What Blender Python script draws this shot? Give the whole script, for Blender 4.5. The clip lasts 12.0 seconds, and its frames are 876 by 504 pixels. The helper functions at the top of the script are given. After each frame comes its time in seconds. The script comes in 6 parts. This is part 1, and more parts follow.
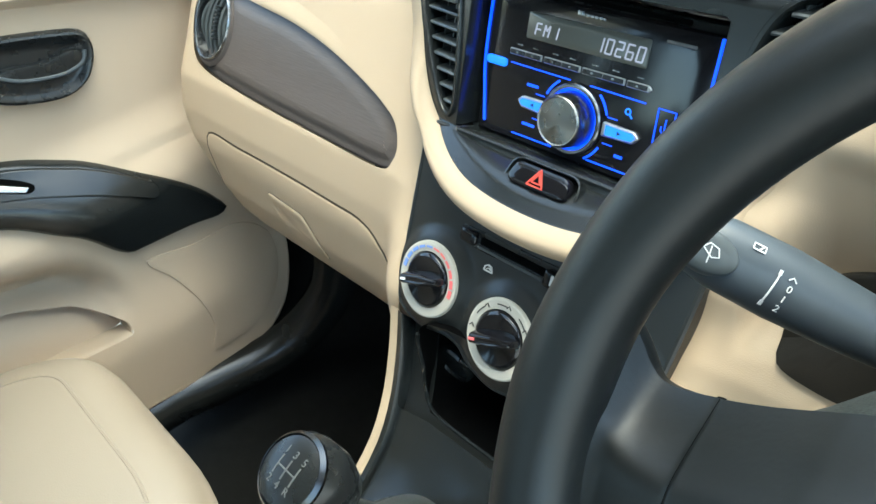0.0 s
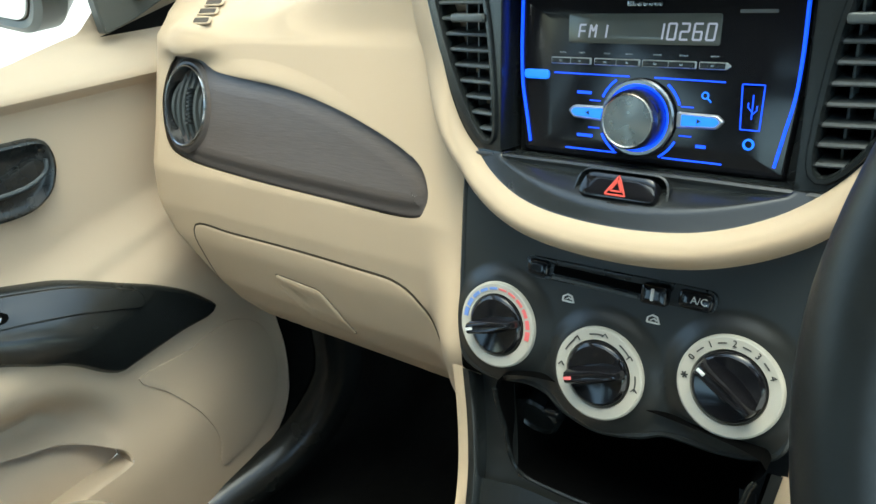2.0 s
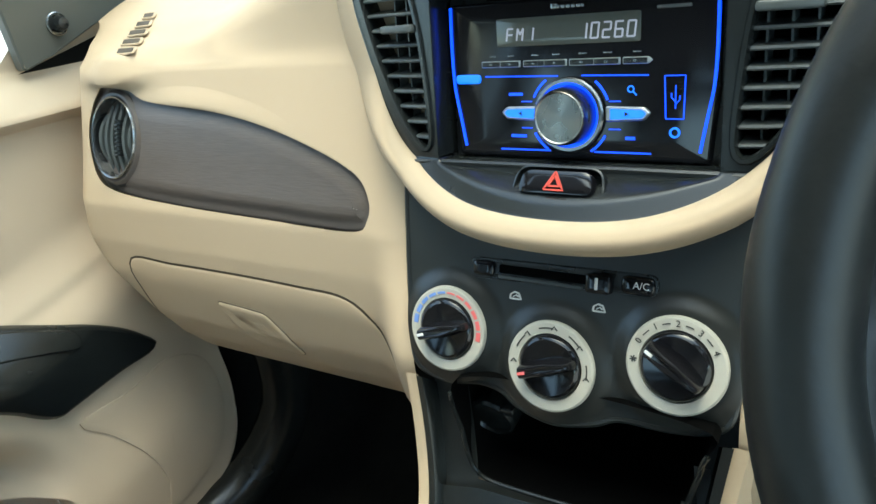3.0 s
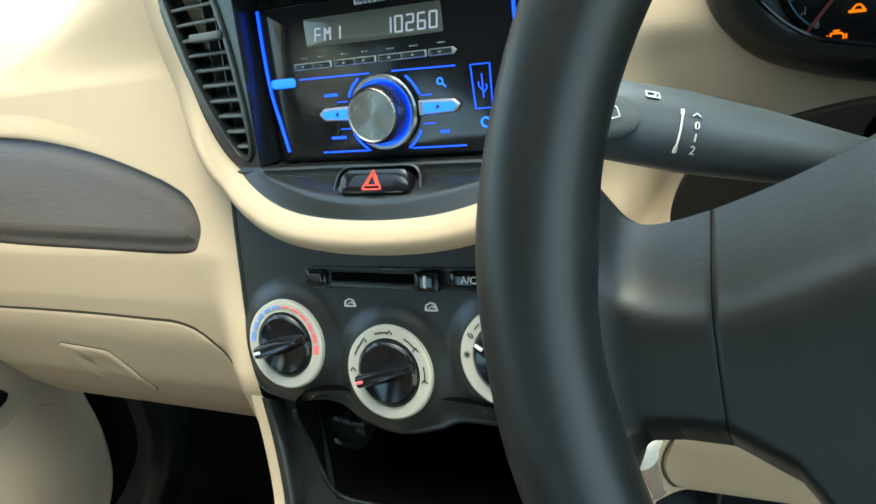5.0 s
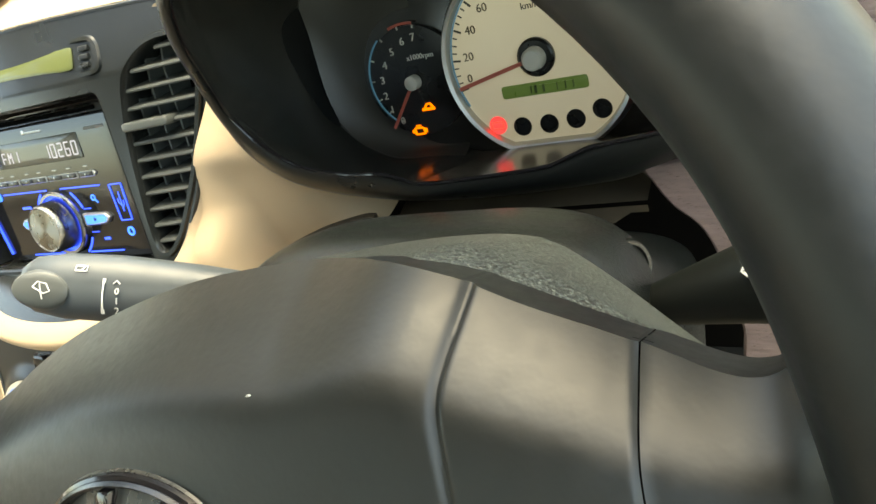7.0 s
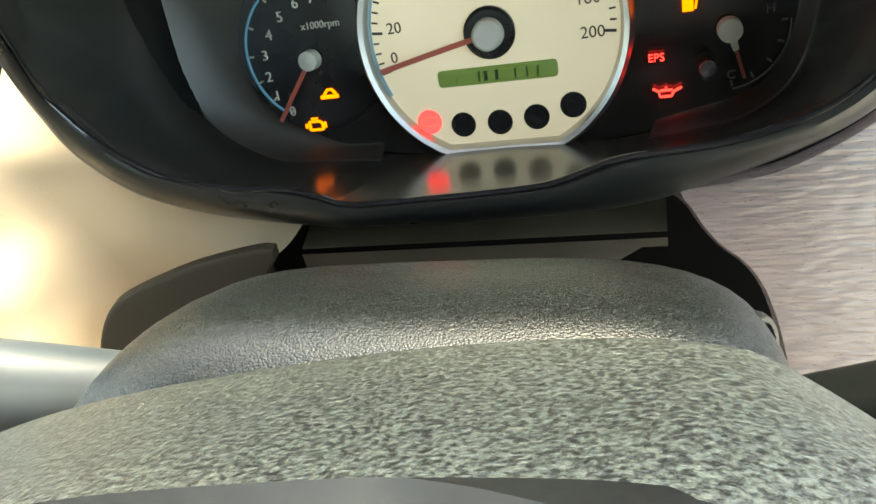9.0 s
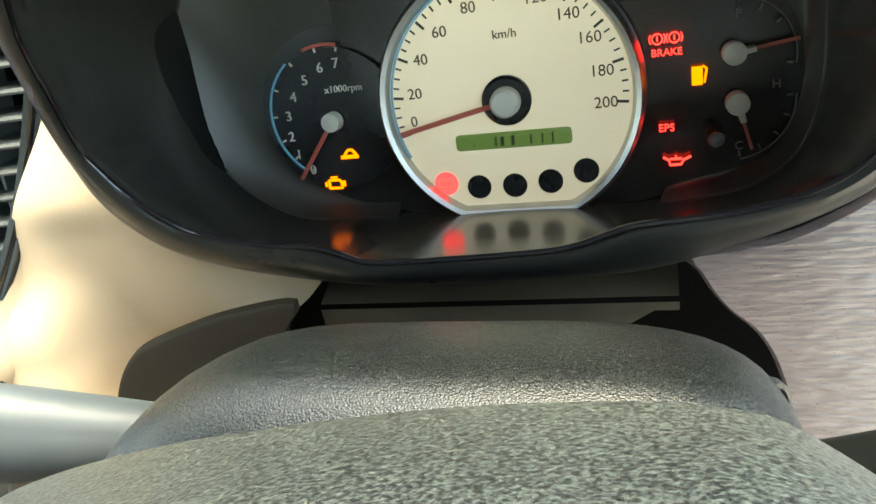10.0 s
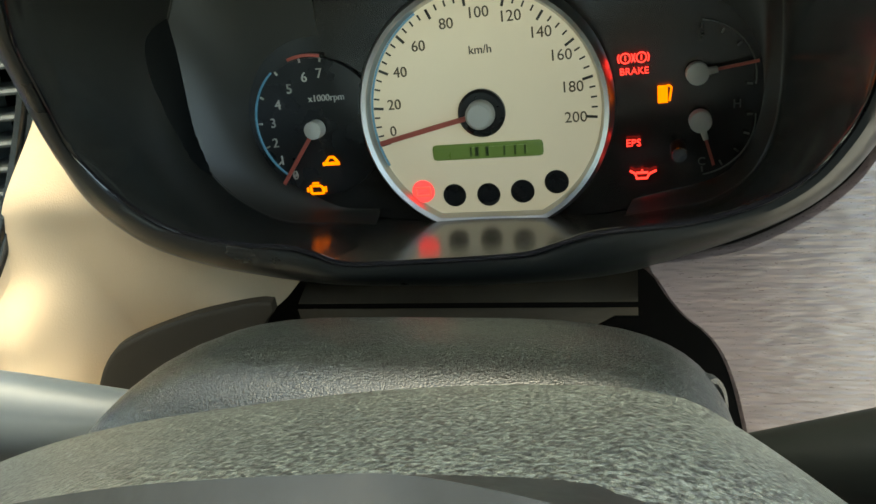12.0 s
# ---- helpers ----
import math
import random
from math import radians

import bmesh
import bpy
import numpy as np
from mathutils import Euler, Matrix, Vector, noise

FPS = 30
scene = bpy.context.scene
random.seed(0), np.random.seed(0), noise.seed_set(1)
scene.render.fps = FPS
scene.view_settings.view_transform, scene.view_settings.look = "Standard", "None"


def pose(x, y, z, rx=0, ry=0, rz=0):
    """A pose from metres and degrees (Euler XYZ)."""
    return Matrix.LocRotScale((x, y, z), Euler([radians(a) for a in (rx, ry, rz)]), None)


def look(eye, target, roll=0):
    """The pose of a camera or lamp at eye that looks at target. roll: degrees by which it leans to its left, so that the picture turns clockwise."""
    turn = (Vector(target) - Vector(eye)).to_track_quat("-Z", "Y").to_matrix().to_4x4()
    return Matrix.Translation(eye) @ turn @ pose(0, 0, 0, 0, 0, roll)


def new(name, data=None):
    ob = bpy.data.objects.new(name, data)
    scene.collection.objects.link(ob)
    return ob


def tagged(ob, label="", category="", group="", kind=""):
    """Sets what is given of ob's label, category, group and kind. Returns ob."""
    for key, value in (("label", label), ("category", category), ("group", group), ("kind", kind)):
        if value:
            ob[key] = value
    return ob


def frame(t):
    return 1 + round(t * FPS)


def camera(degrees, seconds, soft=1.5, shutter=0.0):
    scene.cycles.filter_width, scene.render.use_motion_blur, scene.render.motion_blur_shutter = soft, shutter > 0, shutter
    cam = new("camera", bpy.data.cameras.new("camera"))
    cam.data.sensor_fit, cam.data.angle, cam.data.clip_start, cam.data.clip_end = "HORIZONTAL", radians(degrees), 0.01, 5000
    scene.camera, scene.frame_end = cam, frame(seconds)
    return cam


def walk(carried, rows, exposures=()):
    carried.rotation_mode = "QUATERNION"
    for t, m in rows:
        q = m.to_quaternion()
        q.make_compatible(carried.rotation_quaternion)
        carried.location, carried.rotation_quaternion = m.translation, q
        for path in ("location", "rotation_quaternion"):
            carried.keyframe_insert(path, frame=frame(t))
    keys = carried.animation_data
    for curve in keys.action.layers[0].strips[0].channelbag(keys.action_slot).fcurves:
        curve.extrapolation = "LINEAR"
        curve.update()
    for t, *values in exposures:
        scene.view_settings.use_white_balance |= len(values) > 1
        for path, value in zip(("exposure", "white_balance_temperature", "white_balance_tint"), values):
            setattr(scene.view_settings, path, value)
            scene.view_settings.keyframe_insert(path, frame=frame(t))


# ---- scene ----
cam = camera(59.7, 12.0)
PATH = [
    (0, (0.286, -0.356, 0.886), (-0.968, 0.597, -0.348), -10.1),
    (0.5, (0.237, -0.34, 0.866), (-1.003, 0.683, -0.325), -17.6),
    (1, (0.208, -0.35, 0.861), (-1.032, 0.701, -0.303), -18.6),
    (1.5, (0.203, -0.377, 0.854), (-0.997, 0.72, -0.311), -17.7),
    (2, (0.196, -0.396, 0.848), (-1.003, 0.771, -0.248), -16.1),
    (2.5, (0.197, -0.412, 0.84), (-0.913, 0.871, -0.219), -16.2),
    (2.7, (0.199, -0.408, 0.84), (-0.904, 0.878, -0.223), -17.0),
    (4.3, (0.169, -0.445, 0.823), (-0.692, 0.978, -0.288), -12.3),
    (4.5, (0.19, -0.433, 0.811), (-0.679, 1.018, -0.257), -13.3),
    (5, (0.237, -0.383, 0.807), (-0.652, 1.047, -0.272), -17.6),
    (5.5, (0.294, -0.373, 0.821), (-0.633, 1.013, -0.285), -17.4),
    (6, (0.364, -0.354, 0.836), (-0.641, 0.983, -0.261), -16.2),
    (6.5, (0.451, -0.334, 0.853), (-0.543, 0.972, -0.291), -15.5),
    (7, (0.499, -0.283, 0.823), (-0.512, 1.032, -0.294), -25.6),
    (7.5, (0.444, -0.248, 0.802), (-0.388, 1.144, -0.369), -20.9),
    (7.7, (0.435, -0.241, 0.801), (-0.34, 1.175, -0.38), -21.2),
    (9.3, (0.399, -0.205, 0.786), (-0.153, 1.23, -0.493), -15.9),
    (9.5, (0.398, -0.208, 0.791), (-0.168, 1.268, -0.434), -14.5),
    (10, (0.399, -0.213, 0.795), (-0.166, 1.313, -0.368), -14.4),
    (10.5, (0.399, -0.216, 0.798), (-0.131, 1.333, -0.35), -13.3),
    (11, (0.397, -0.218, 0.798), (-0.118, 1.349, -0.333), -11.9),
    (11.5, (0.399, -0.217, 0.797), (-0.118, 1.345, -0.34), -12.9),
    (12, (0.409, -0.224, 0.799), (-0.128, 1.327, -0.344), -12.4),
]
walk(cam, [(t, look(eye, target, roll)) for t, eye, target, roll in PATH], exposures=[(0, 2.90, 6300, -8), (0.5, 2.74, 6480, -11), (1.0, 2.58, 6580, -11), (4.5, 2.74, 6400, -13), (5.5, 2.88, 7150, -14), (6.0, 3.10, 7650, -10), (6.5, 3.57, 8200, -6), (7.0, 3.44, 9100, -3), (7.5, 3.7, 8700, -5), (9.3, 4.27, 8300, -5), (9.5, 4.27, 8300, -5), (10.0, 4.16, 8000, -6), (10.5, 3.58, 8100, -7), (12, 3.60, 8250, -8)])

# ---- world and light ----
world = bpy.data.worlds.new("sky")
scene.world = world
world.use_nodes = True
wn = world.node_tree.nodes
sky = wn.new("ShaderNodeTexSky")
sky.sky_type = "NISHITA"
sky.sun_disc = False
sky.sun_elevation, sky.sun_rotation = radians(79), radians(29)
sky.air_density, sky.dust_density = 1.0, 3.0
wn["Background"].inputs["Strength"].default_value = 0.15
world.node_tree.links.new(sky.outputs["Color"], wn["Background"].inputs["Color"])
sun = new("sun", bpy.data.lights.new("sun", "SUN"))
sun.data.energy, sun.data.angle, sun.data.color = 0.52, radians(70), (1.0, 0.95, 0.87)
sun.matrix_world = look((0.25, 0.45, 3.3), (0, 0, 0.5))


# ---- materials ----
def material(name, colour, rough=0.5, metal=0.0, spec=0.5, vary=0.12, scale=60.0, grain=0.0, grain_scale=900.0,
             emit=None, strength=0.0, stretch=(1, 1, 1), coat=0.0, ior=1.5, grain_detail=3, pebble=False, fleck=False):
    """Plastic, cloth or metal: colour wandering at a large scale, gloss at a middle one, fine relief."""
    m = bpy.data.materials.new(name)
    m.use_nodes = True
    nt = m.node_tree
    b = nt.nodes["Principled BSDF"]
    tc = nt.nodes.new("ShaderNodeTexCoord")
    mp = nt.nodes.new("ShaderNodeMapping")
    mp.inputs["Scale"].default_value = stretch
    nt.links.new(tc.outputs["Object"], mp.inputs["Vector"])
    big = nt.nodes.new("ShaderNodeTexNoise")
    big.inputs["Scale"].default_value, big.inputs["Detail"].default_value = scale * 0.25, 5
    nt.links.new(mp.outputs["Vector"], big.inputs["Vector"])
    ramp = nt.nodes.new("ShaderNodeMix")
    ramp.data_type = "RGBA"
    lo = [c * (1 - vary) for c in colour]
    hi = [min(1, c * (1 + vary)) for c in colour]
    ramp.inputs["A"].default_value, ramp.inputs["B"].default_value = (*lo, 1), (*hi, 1)
    nt.links.new(big.outputs["Fac"], ramp.inputs["Factor"])
    if fleck:                                                                   # grain speckle, its bright glints painted into the colour
        spread = nt.nodes.new("ShaderNodeMapRange")
        spread.inputs["From Min"].default_value, spread.inputs["From Max"].default_value = 0.42, 0.62
        nt.links.new(big.outputs["Fac"], spread.inputs["Value"])
        nt.links.new(spread.outputs["Result"], ramp.inputs["Factor"])
    nt.links.new(ramp.outputs["Result"], b.inputs["Base Color"])
    mid = nt.nodes.new("ShaderNodeTexNoise")
    mid.inputs["Scale"].default_value, mid.inputs["Detail"].default_value = scale, 4
    nt.links.new(mp.outputs["Vector"], mid.inputs["Vector"])
    mr = nt.nodes.new("ShaderNodeMapRange")
    mr.inputs["To Min"].default_value, mr.inputs["To Max"].default_value = max(0.02, rough - 0.08), min(1, rough + 0.08)
    nt.links.new(mid.outputs["Fac"], mr.inputs["Value"])
    nt.links.new(mr.outputs["Result"], b.inputs["Roughness"])
    b.inputs["Metallic"].default_value = metal
    b.inputs["Specular IOR Level"].default_value = spec
    b.inputs["Coat Weight"].default_value = coat
    b.inputs["IOR"].default_value = ior
    if grain:
        fine = nt.nodes.new("ShaderNodeTexVoronoi" if pebble else "ShaderNodeTexNoise")
        fine.inputs["Scale"].default_value, fine.inputs["Detail"].default_value = grain_scale, 0 if pebble else grain_detail
        nt.links.new(mp.outputs["Vector"], fine.inputs["Vector"])
        bump = nt.nodes.new("ShaderNodeBump")
        bump.inputs["Strength"].default_value, bump.inputs["Distance"].default_value = grain, 0.0006
        nt.links.new(fine.outputs["Distance" if pebble else "Fac"], bump.inputs["Height"])
        bump.invert = pebble
        nt.links.new(bump.outputs["Normal"], b.inputs["Normal"])
    if emit:
        b.inputs["Emission Color"].default_value = (*emit, 1)
        b.inputs["Emission Strength"].default_value = strength
    return m


CREAM = material("cream_plastic", (0.438, 0.336, 0.228), 0.58, spec=0.28, vary=0.05, scale=25, grain=0.25, grain_scale=1400)
CREAM_DOOR = material("cream_door_plastic", (0.480, 0.385, 0.284), 0.58, spec=0.3, vary=0.05, scale=22, grain=0.3, grain_scale=1200)
CREAM_SEAT = material("cream_leatherette", (0.27, 0.222, 0.168), 0.5, vary=0.06, scale=30, grain=0.35, grain_scale=700)
SAIL = material("grey_mirror_trim_plastic", (0.085, 0.088, 0.078), 0.45, vary=0.1, scale=30)
BADGE_FIELD = material("worn_silver_badge_field", (0.020, 0.021, 0.020), 0.28, spec=0.40, vary=0.25, scale=200)
VANE = material("grey_vent_plastic", (0.058, 0.064, 0.062), 0.40, vary=0.12, scale=60)
DARK = material("dark_grey_plastic", (0.0085, 0.0100, 0.0100), 0.25, spec=0.5, vary=0.15, scale=20)
PANEL = material("charcoal_panel_plastic", (0.0110, 0.0122, 0.0115), 0.34, spec=0.52, vary=0.2, scale=20, grain=0.06, grain_scale=1600)
COLUMN = material("grained_column_plastic", (0.0058, 0.0074, 0.0072), 0.28, spec=0.42, vary=0.95, scale=5600, grain=0.24, grain_scale=2000, pebble=True, fleck=True)
WHEEL = material("worn_wheel_skin", (0.0028, 0.0039, 0.0041), 0.41, spec=0.47, vary=0.25, scale=300, grain=0.10, grain_scale=420, grain_detail=1)
BLACK = material("satin_black_plastic", (0.010, 0.011, 0.011), 0.28, vary=0.2, scale=60)
LIP = material("satin_hood_plastic", (0.0045, 0.0055, 0.0056), 0.30, spec=0.38, vary=0.2, scale=40)
PIANO = material("gloss_black_plastic", (0.005, 0.005, 0.006), 0.10, vary=0.1, scale=40)
# near-black base puts the deep shade of gaps and hollows into the colour
MATT = material("matt_black_cavity_shade", (0.0022, 0.0022, 0.0022), 0.9, spec=0.03, vary=0.2, scale=60)
CARPET = material("black_carpet", (0.008, 0.008, 0.0075), 0.95, spec=0.1, vary=0.4, scale=250, grain=1.0, grain_scale=1500)
BROWN = material("brown_grained_plastic", (0.074, 0.060, 0.052), 0.40, spec=0.45, vary=0.2, scale=2200, grain=0.26, grain_scale=620, stretch=(0.10, 1, 1))
BROWN_GRAIN = material("brown_wood_grain_plastic", (0.075, 0.054, 0.052), 0.30, spec=1.0, vary=0.6, scale=2600, grain=1.0, grain_scale=620, grain_detail=1, stretch=(0.15, 1, 1))
SIGNAL = material("black_stalk_plastic", (0.0036, 0.0046, 0.0042), 0.45, spec=0.18, vary=0.15, scale=60)
DIALRING = material("ivory_dial_ring_paint", (0.42, 0.40, 0.345), 0.5, spec=0.3, vary=0.06, scale=80)
LEDGE = material("gloss_smoky_plastic", (0.030, 0.028, 0.022), 0.20, spec=0.9, vary=0.1, scale=30)
HOODING = material("smoky_black_plastic", (0.016, 0.016, 0.0135), 0.20, spec=0.7, vary=0.25, scale=30)
DISH = material("grey_brown_mask_plastic", (0.031, 0.029, 0.023), 0.42, spec=0.5, vary=0.3, scale=30)
SILVER = material("satin_silver", (0.55, 0.55, 0.53), 0.40, metal=1.0, vary=0.06, scale=80)
CHROME = material("chrome", (0.75, 0.75, 0.74), 0.12, metal=1.0, vary=0.04, scale=60)
DARKCHROME = material("dull_chrome", (0.32, 0.33, 0.34), 0.25, metal=1.0, vary=0.15, scale=90)
SHELL = material("grained_wheel_back", (0.036, 0.041, 0.036), 0.44, spec=0.42, vary=0.85, scale=4400, grain=1.0, grain_scale=900, grain_detail=2, fleck=True)
UNDER = material("dusty_brown_underside_plastic", (0.046, 0.037, 0.026), 0.55, spec=0.2, vary=0.6, scale=160, grain=0.2, grain_scale=1500)
BOOT = material("dark_leatherette", (0.030, 0.034, 0.032), 0.36, spec=0.5, vary=0.25, scale=60, grain=0.4, grain_scale=900)
BLACKCHROME = material("dark_chrome", (0.085, 0.086, 0.088), 0.25, metal=1.0, vary=0.2, scale=90)
DIM = material("faded_grey_print", (0.11, 0.11, 0.105), 0.5, vary=0.1, scale=200)
RING = material("ivory_dial_ring", (0.54, 0.515, 0.44), 0.45, vary=0.04, scale=80)
IVORY = material("ivory_dial_face", (0.62, 0.55, 0.42), 0.5, vary=0.03, scale=80, emit=(0.62, 0.55, 0.42), strength=0.030)
STALK = material("dark_grey_stalk_plastic", (0.050, 0.060, 0.067), 0.42, vary=0.15, scale=60)
WHITE = material("white_print", (0.60, 0.60, 0.58), 0.6, vary=0.02)
SEAM = material("brown_shadow_gap", (0.040, 0.027, 0.014), 0.7, vary=0.1)
DIAL_INK = material("brown_dial_print", (0.085, 0.07, 0.048), 0.6, vary=0.02)
TRIM = material("grey_brown_trim_plastic", (0.0135, 0.0115, 0.0085), 0.55, spec=0.10, vary=0.15, scale=50, grain=0.2, grain_scale=1500)
INK = material("dark_print", (0.03, 0.03, 0.028), 0.6, vary=0.02)
RED = material("red_print", (0.60, 0.06, 0.04), 0.5, vary=0.05)
HOT = material("hot_scale_print", (0.72, 0.14, 0.14), 0.5, vary=0.05)
COLD = material("cold_scale_print", (0.14, 0.24, 0.55), 0.5, vary=0.05)
NEEDLE = material("red_needle", (0.45, 0.10, 0.07), 0.45, vary=0.05)
BLUE_GLOW = material("blue_backlight", (0.02, 0.06, 0.5), 0.4, emit=(0.004, 0.045, 1.0), strength=0.42)
BLUE_SOFT = material("blue_lit_button", (0.03, 0.11, 0.5), 0.35, emit=(0.012, 0.12, 1.0), strength=0.34)
WHITE_GLOW = material("white_lit_segments", (0.26, 0.26, 0.32), 0.4, emit=(0.80, 0.78, 0.95), strength=0.05)
RED_GLOW = material("red_warning_light", (0.6, 0.05, 0.05), 0.4, emit=(1.0, 0.03, 0.03), strength=0.30)
RED_SOFT = material("red_lit_disc", (0.7, 0.10, 0.10), 0.5, emit=(1.0, 0.07, 0.08), strength=0.085)
AMBER_GLOW = material("amber_warning_light", (0.7, 0.25, 0.02), 0.4, emit=(1.0, 0.15, 0.003), strength=0.22)
BLUE_RIM = material("blue_edge_light", (0.10, 0.20, 0.28), 0.4, emit=(0.06, 0.25, 0.45), strength=0.022)
LCD = material("radio_display", (0.085, 0.088, 0.075), 0.16, vary=0.1, scale=60)
LCD_GREEN = material("green_odometer_display", (0.075, 0.12, 0.035), 0.3, vary=0.06, scale=60, emit=(0.10, 0.17, 0.04), strength=0.036)
LCD_INK = material("dark_green_display_ink", (0.042, 0.068, 0.021), 0.4, vary=0.1)
LCD_CLOCK = material("green_clock_display", (0.085, 0.10, 0.04), 0.15, vary=0.05, scale=60, emit=(0.30, 0.36, 0.12), strength=0.006)
BRUSHED = material("spun_metal_knob", (0.27, 0.265, 0.245), 0.28, metal=1.0, vary=0.15, scale=60)
brushed = BRUSHED.node_tree
lathe_lines = brushed.nodes.new("ShaderNodeTangent")
lathe_lines.direction_type, lathe_lines.axis = "RADIAL", "Z"
brushed.nodes["Principled BSDF"].inputs["Anisotropic"].default_value = 0.85
brushed.links.new(lathe_lines.outputs["Tangent"], brushed.nodes["Principled BSDF"].inputs["Tangent"])
# assumed cloth of the unseen rear cabin, dark so that it reflects little
REAR = material("dark_grey_rear_cloth", (0.085, 0.088, 0.092), 0.9, vary=0.15, scale=40, grain=0.5, grain_scale=900)
# lining of the unseen roof, kept dark to dim its reflections in the wheel
HEADLINER = material("grey_headliner_cloth", (0.09, 0.086, 0.078), 0.9, vary=0.05, scale=60, grain=0.5, grain_scale=900)
GROUND = material("pale_concrete_yard", (0.42, 0.40, 0.36), 0.9, vary=0.2, scale=3)
CLEAR = material("clear_plastic_bottle", (0.34, 0.28, 0.22), 0.14, vary=0.03)
CAP = material("cream_bottle_cap", (0.72, 0.68, 0.60), 0.45, vary=0.06, scale=120)


def glass(name, tint=(0.95, 0.97, 0.96)):
    m = bpy.data.materials.new(name)
    m.use_nodes = True
    b = m.node_tree.nodes["Principled BSDF"]
    b.inputs["Base Color"].default_value = (*tint, 1)
    b.inputs["Transmission Weight"].default_value = 1.0
    b.inputs["Roughness"].default_value = 0.02
    b.inputs["IOR"].default_value = 1.45
    return m


GLASS = glass("window_glass")


# ---- building helpers ----
def part(name, bm, mat, parent=None, label="", smooth=True, sharp=35):
    """Links a bmesh as one mesh object, under a thing or a part."""
    bmesh.ops.recalc_face_normals(bm, faces=bm.faces)
    me = bpy.data.meshes.new(name)
    bm.to_mesh(me)
    bm.free()
    me.materials.append(mat)
    if smooth:
        me.polygons.foreach_set("use_smooth", [True] * len(me.polygons))
        me.set_sharp_from_angle(angle=radians(sharp))
    ob = new(name, me)
    if parent:
        ob.parent = parent
    if label:
        ob["label"] = label
    return ob


def thing(name, label, category, group="", kind=""):
    return tagged(new(name), label, category, group, kind)


def curve(points, n, closed=True):
    """n points along a smooth curve through the control points, evenly spaced."""
    p = [Vector(q) for q in points]
    k = len(p)
    dense = []
    for i in range(k if closed else k - 1):
        a, b, c, d = (p[(i + j) % k] if closed else p[min(max(i + j, 0), k - 1)] for j in (-1, 0, 1, 2))
        for s in range(24):
            t = s / 24
            dense.append(0.5 * (2 * b + (c - a) * t + (2 * a - 5 * b + 4 * c - d) * t * t + (3 * b - a - 3 * c + d) * t ** 3))
    if closed:
        dense.append(dense[0])
    else:
        dense.append(p[-1])
    at = [0.0]
    for a, b in zip(dense, dense[1:]):
        at.append(at[-1] + (b - a).length)
    out = []
    for i in range(n):
        s = at[-1] * i / (n if closed else n - 1)
        j = min(max(int(np.searchsorted(at, s)), 1), len(at) - 1)
        f = (s - at[j - 1]) / max(at[j] - at[j - 1], 1e-9)
        out.append(dense[j - 1].lerp(dense[j], f))
    return out


def rounded(points, r, n=6):
    """A polygon with corners rounded to the radius r (one number or one for each corner)."""
    out = []
    k = len(points)
    for i in range(k):
        a, b, c = (Vector(points[(i + j) % k]) for j in (-1, 0, 1))
        q = r[i] if isinstance(r, (list, tuple)) else r
        u, v = (a - b), (c - b)
        q = min(q, u.length * 0.49, v.length * 0.49)
        s, e = b + u.normalized() * q, b + v.normalized() * q
        for j in range(n + 1):
            t = j / n
            out.append(s * (1 - t) ** 2 + b * 2 * t * (1 - t) + e * t * t)
    return out


def oval(cx, cy, rx, ry, n=48, turn=0.0):
    return [Vector((cx + rx * math.cos(2 * math.pi * i / n) * math.cos(turn) - ry * math.sin(2 * math.pi * i / n) * math.sin(turn),
                    cy + rx * math.cos(2 * math.pi * i / n) * math.sin(turn) + ry * math.sin(2 * math.pi * i / n) * math.cos(turn))) for i in range(n)]


def inset(outline, w):
    """The outline moved inwards by w."""
    k = len(outline)
    area = sum(outline[i].x * outline[(i + 1) % k].y - outline[(i + 1) % k].x * outline[i].y for i in range(k))
    sign = 1 if area > 0 else -1
    out = []
    for i in range(k):
        e = (outline[(i + 1) % k] - outline[i - 1])
        if e.length < 1e-9:
            out.append(outline[i].copy())
            continue
        e.normalize()
        out.append(outline[i] + Vector((-e.y, e.x)) * w * sign)
    return out


def skin(bm, rings, closed=True, cap_first=False, cap_last=False):
    """Joins rings of points into a skin."""
    vs = [[bm.verts.new(p) for p in ring] for ring in rings]
    n = len(vs[0])
    for a, b in zip(vs, vs[1:]):
        for i in range(n if closed else n - 1):
            j = (i + 1) % n
            bm.faces.new((a[i], a[j], b[j], b[i]))
    for ring, wanted in ((vs[0], cap_first), (vs[-1], cap_last)):
        if wanted:
            c = bm.verts.new(sum((v.co for v in ring), Vector()) / n)
            for i in range(n):
                bm.faces.new((ring[i], ring[(i + 1) % n], c))
    return vs


def panel(outline, surf, prof, fill=5, crown=0.0):
    """A panel with a shaped edge: prof holds steps (inset, height) from its foot to its face, then the face is filled."""
    bm = bmesh.new()
    rings = []
    for w, h in prof:
        rings.append([surf(q.x, q.y, h) for q in inset(outline, w)])
    last, h = inset(outline, prof[-1][0]), prof[-1][1]
    c = sum(last, Vector((0, 0))) / len(last)
    for i in range(1, fill):
        f = i / fill
        rings.append([surf(*q.lerp(c, f), h + crown * (1 - (1 - f) ** 2)) for q in last])
    vs = skin(bm, rings)
    m = bm.verts.new(surf(c.x, c.y, h + crown))
    ring = vs[-1]
    for i in range(len(ring)):
        bm.faces.new((ring[i], ring[(i + 1) % len(ring)], m))
    return bm


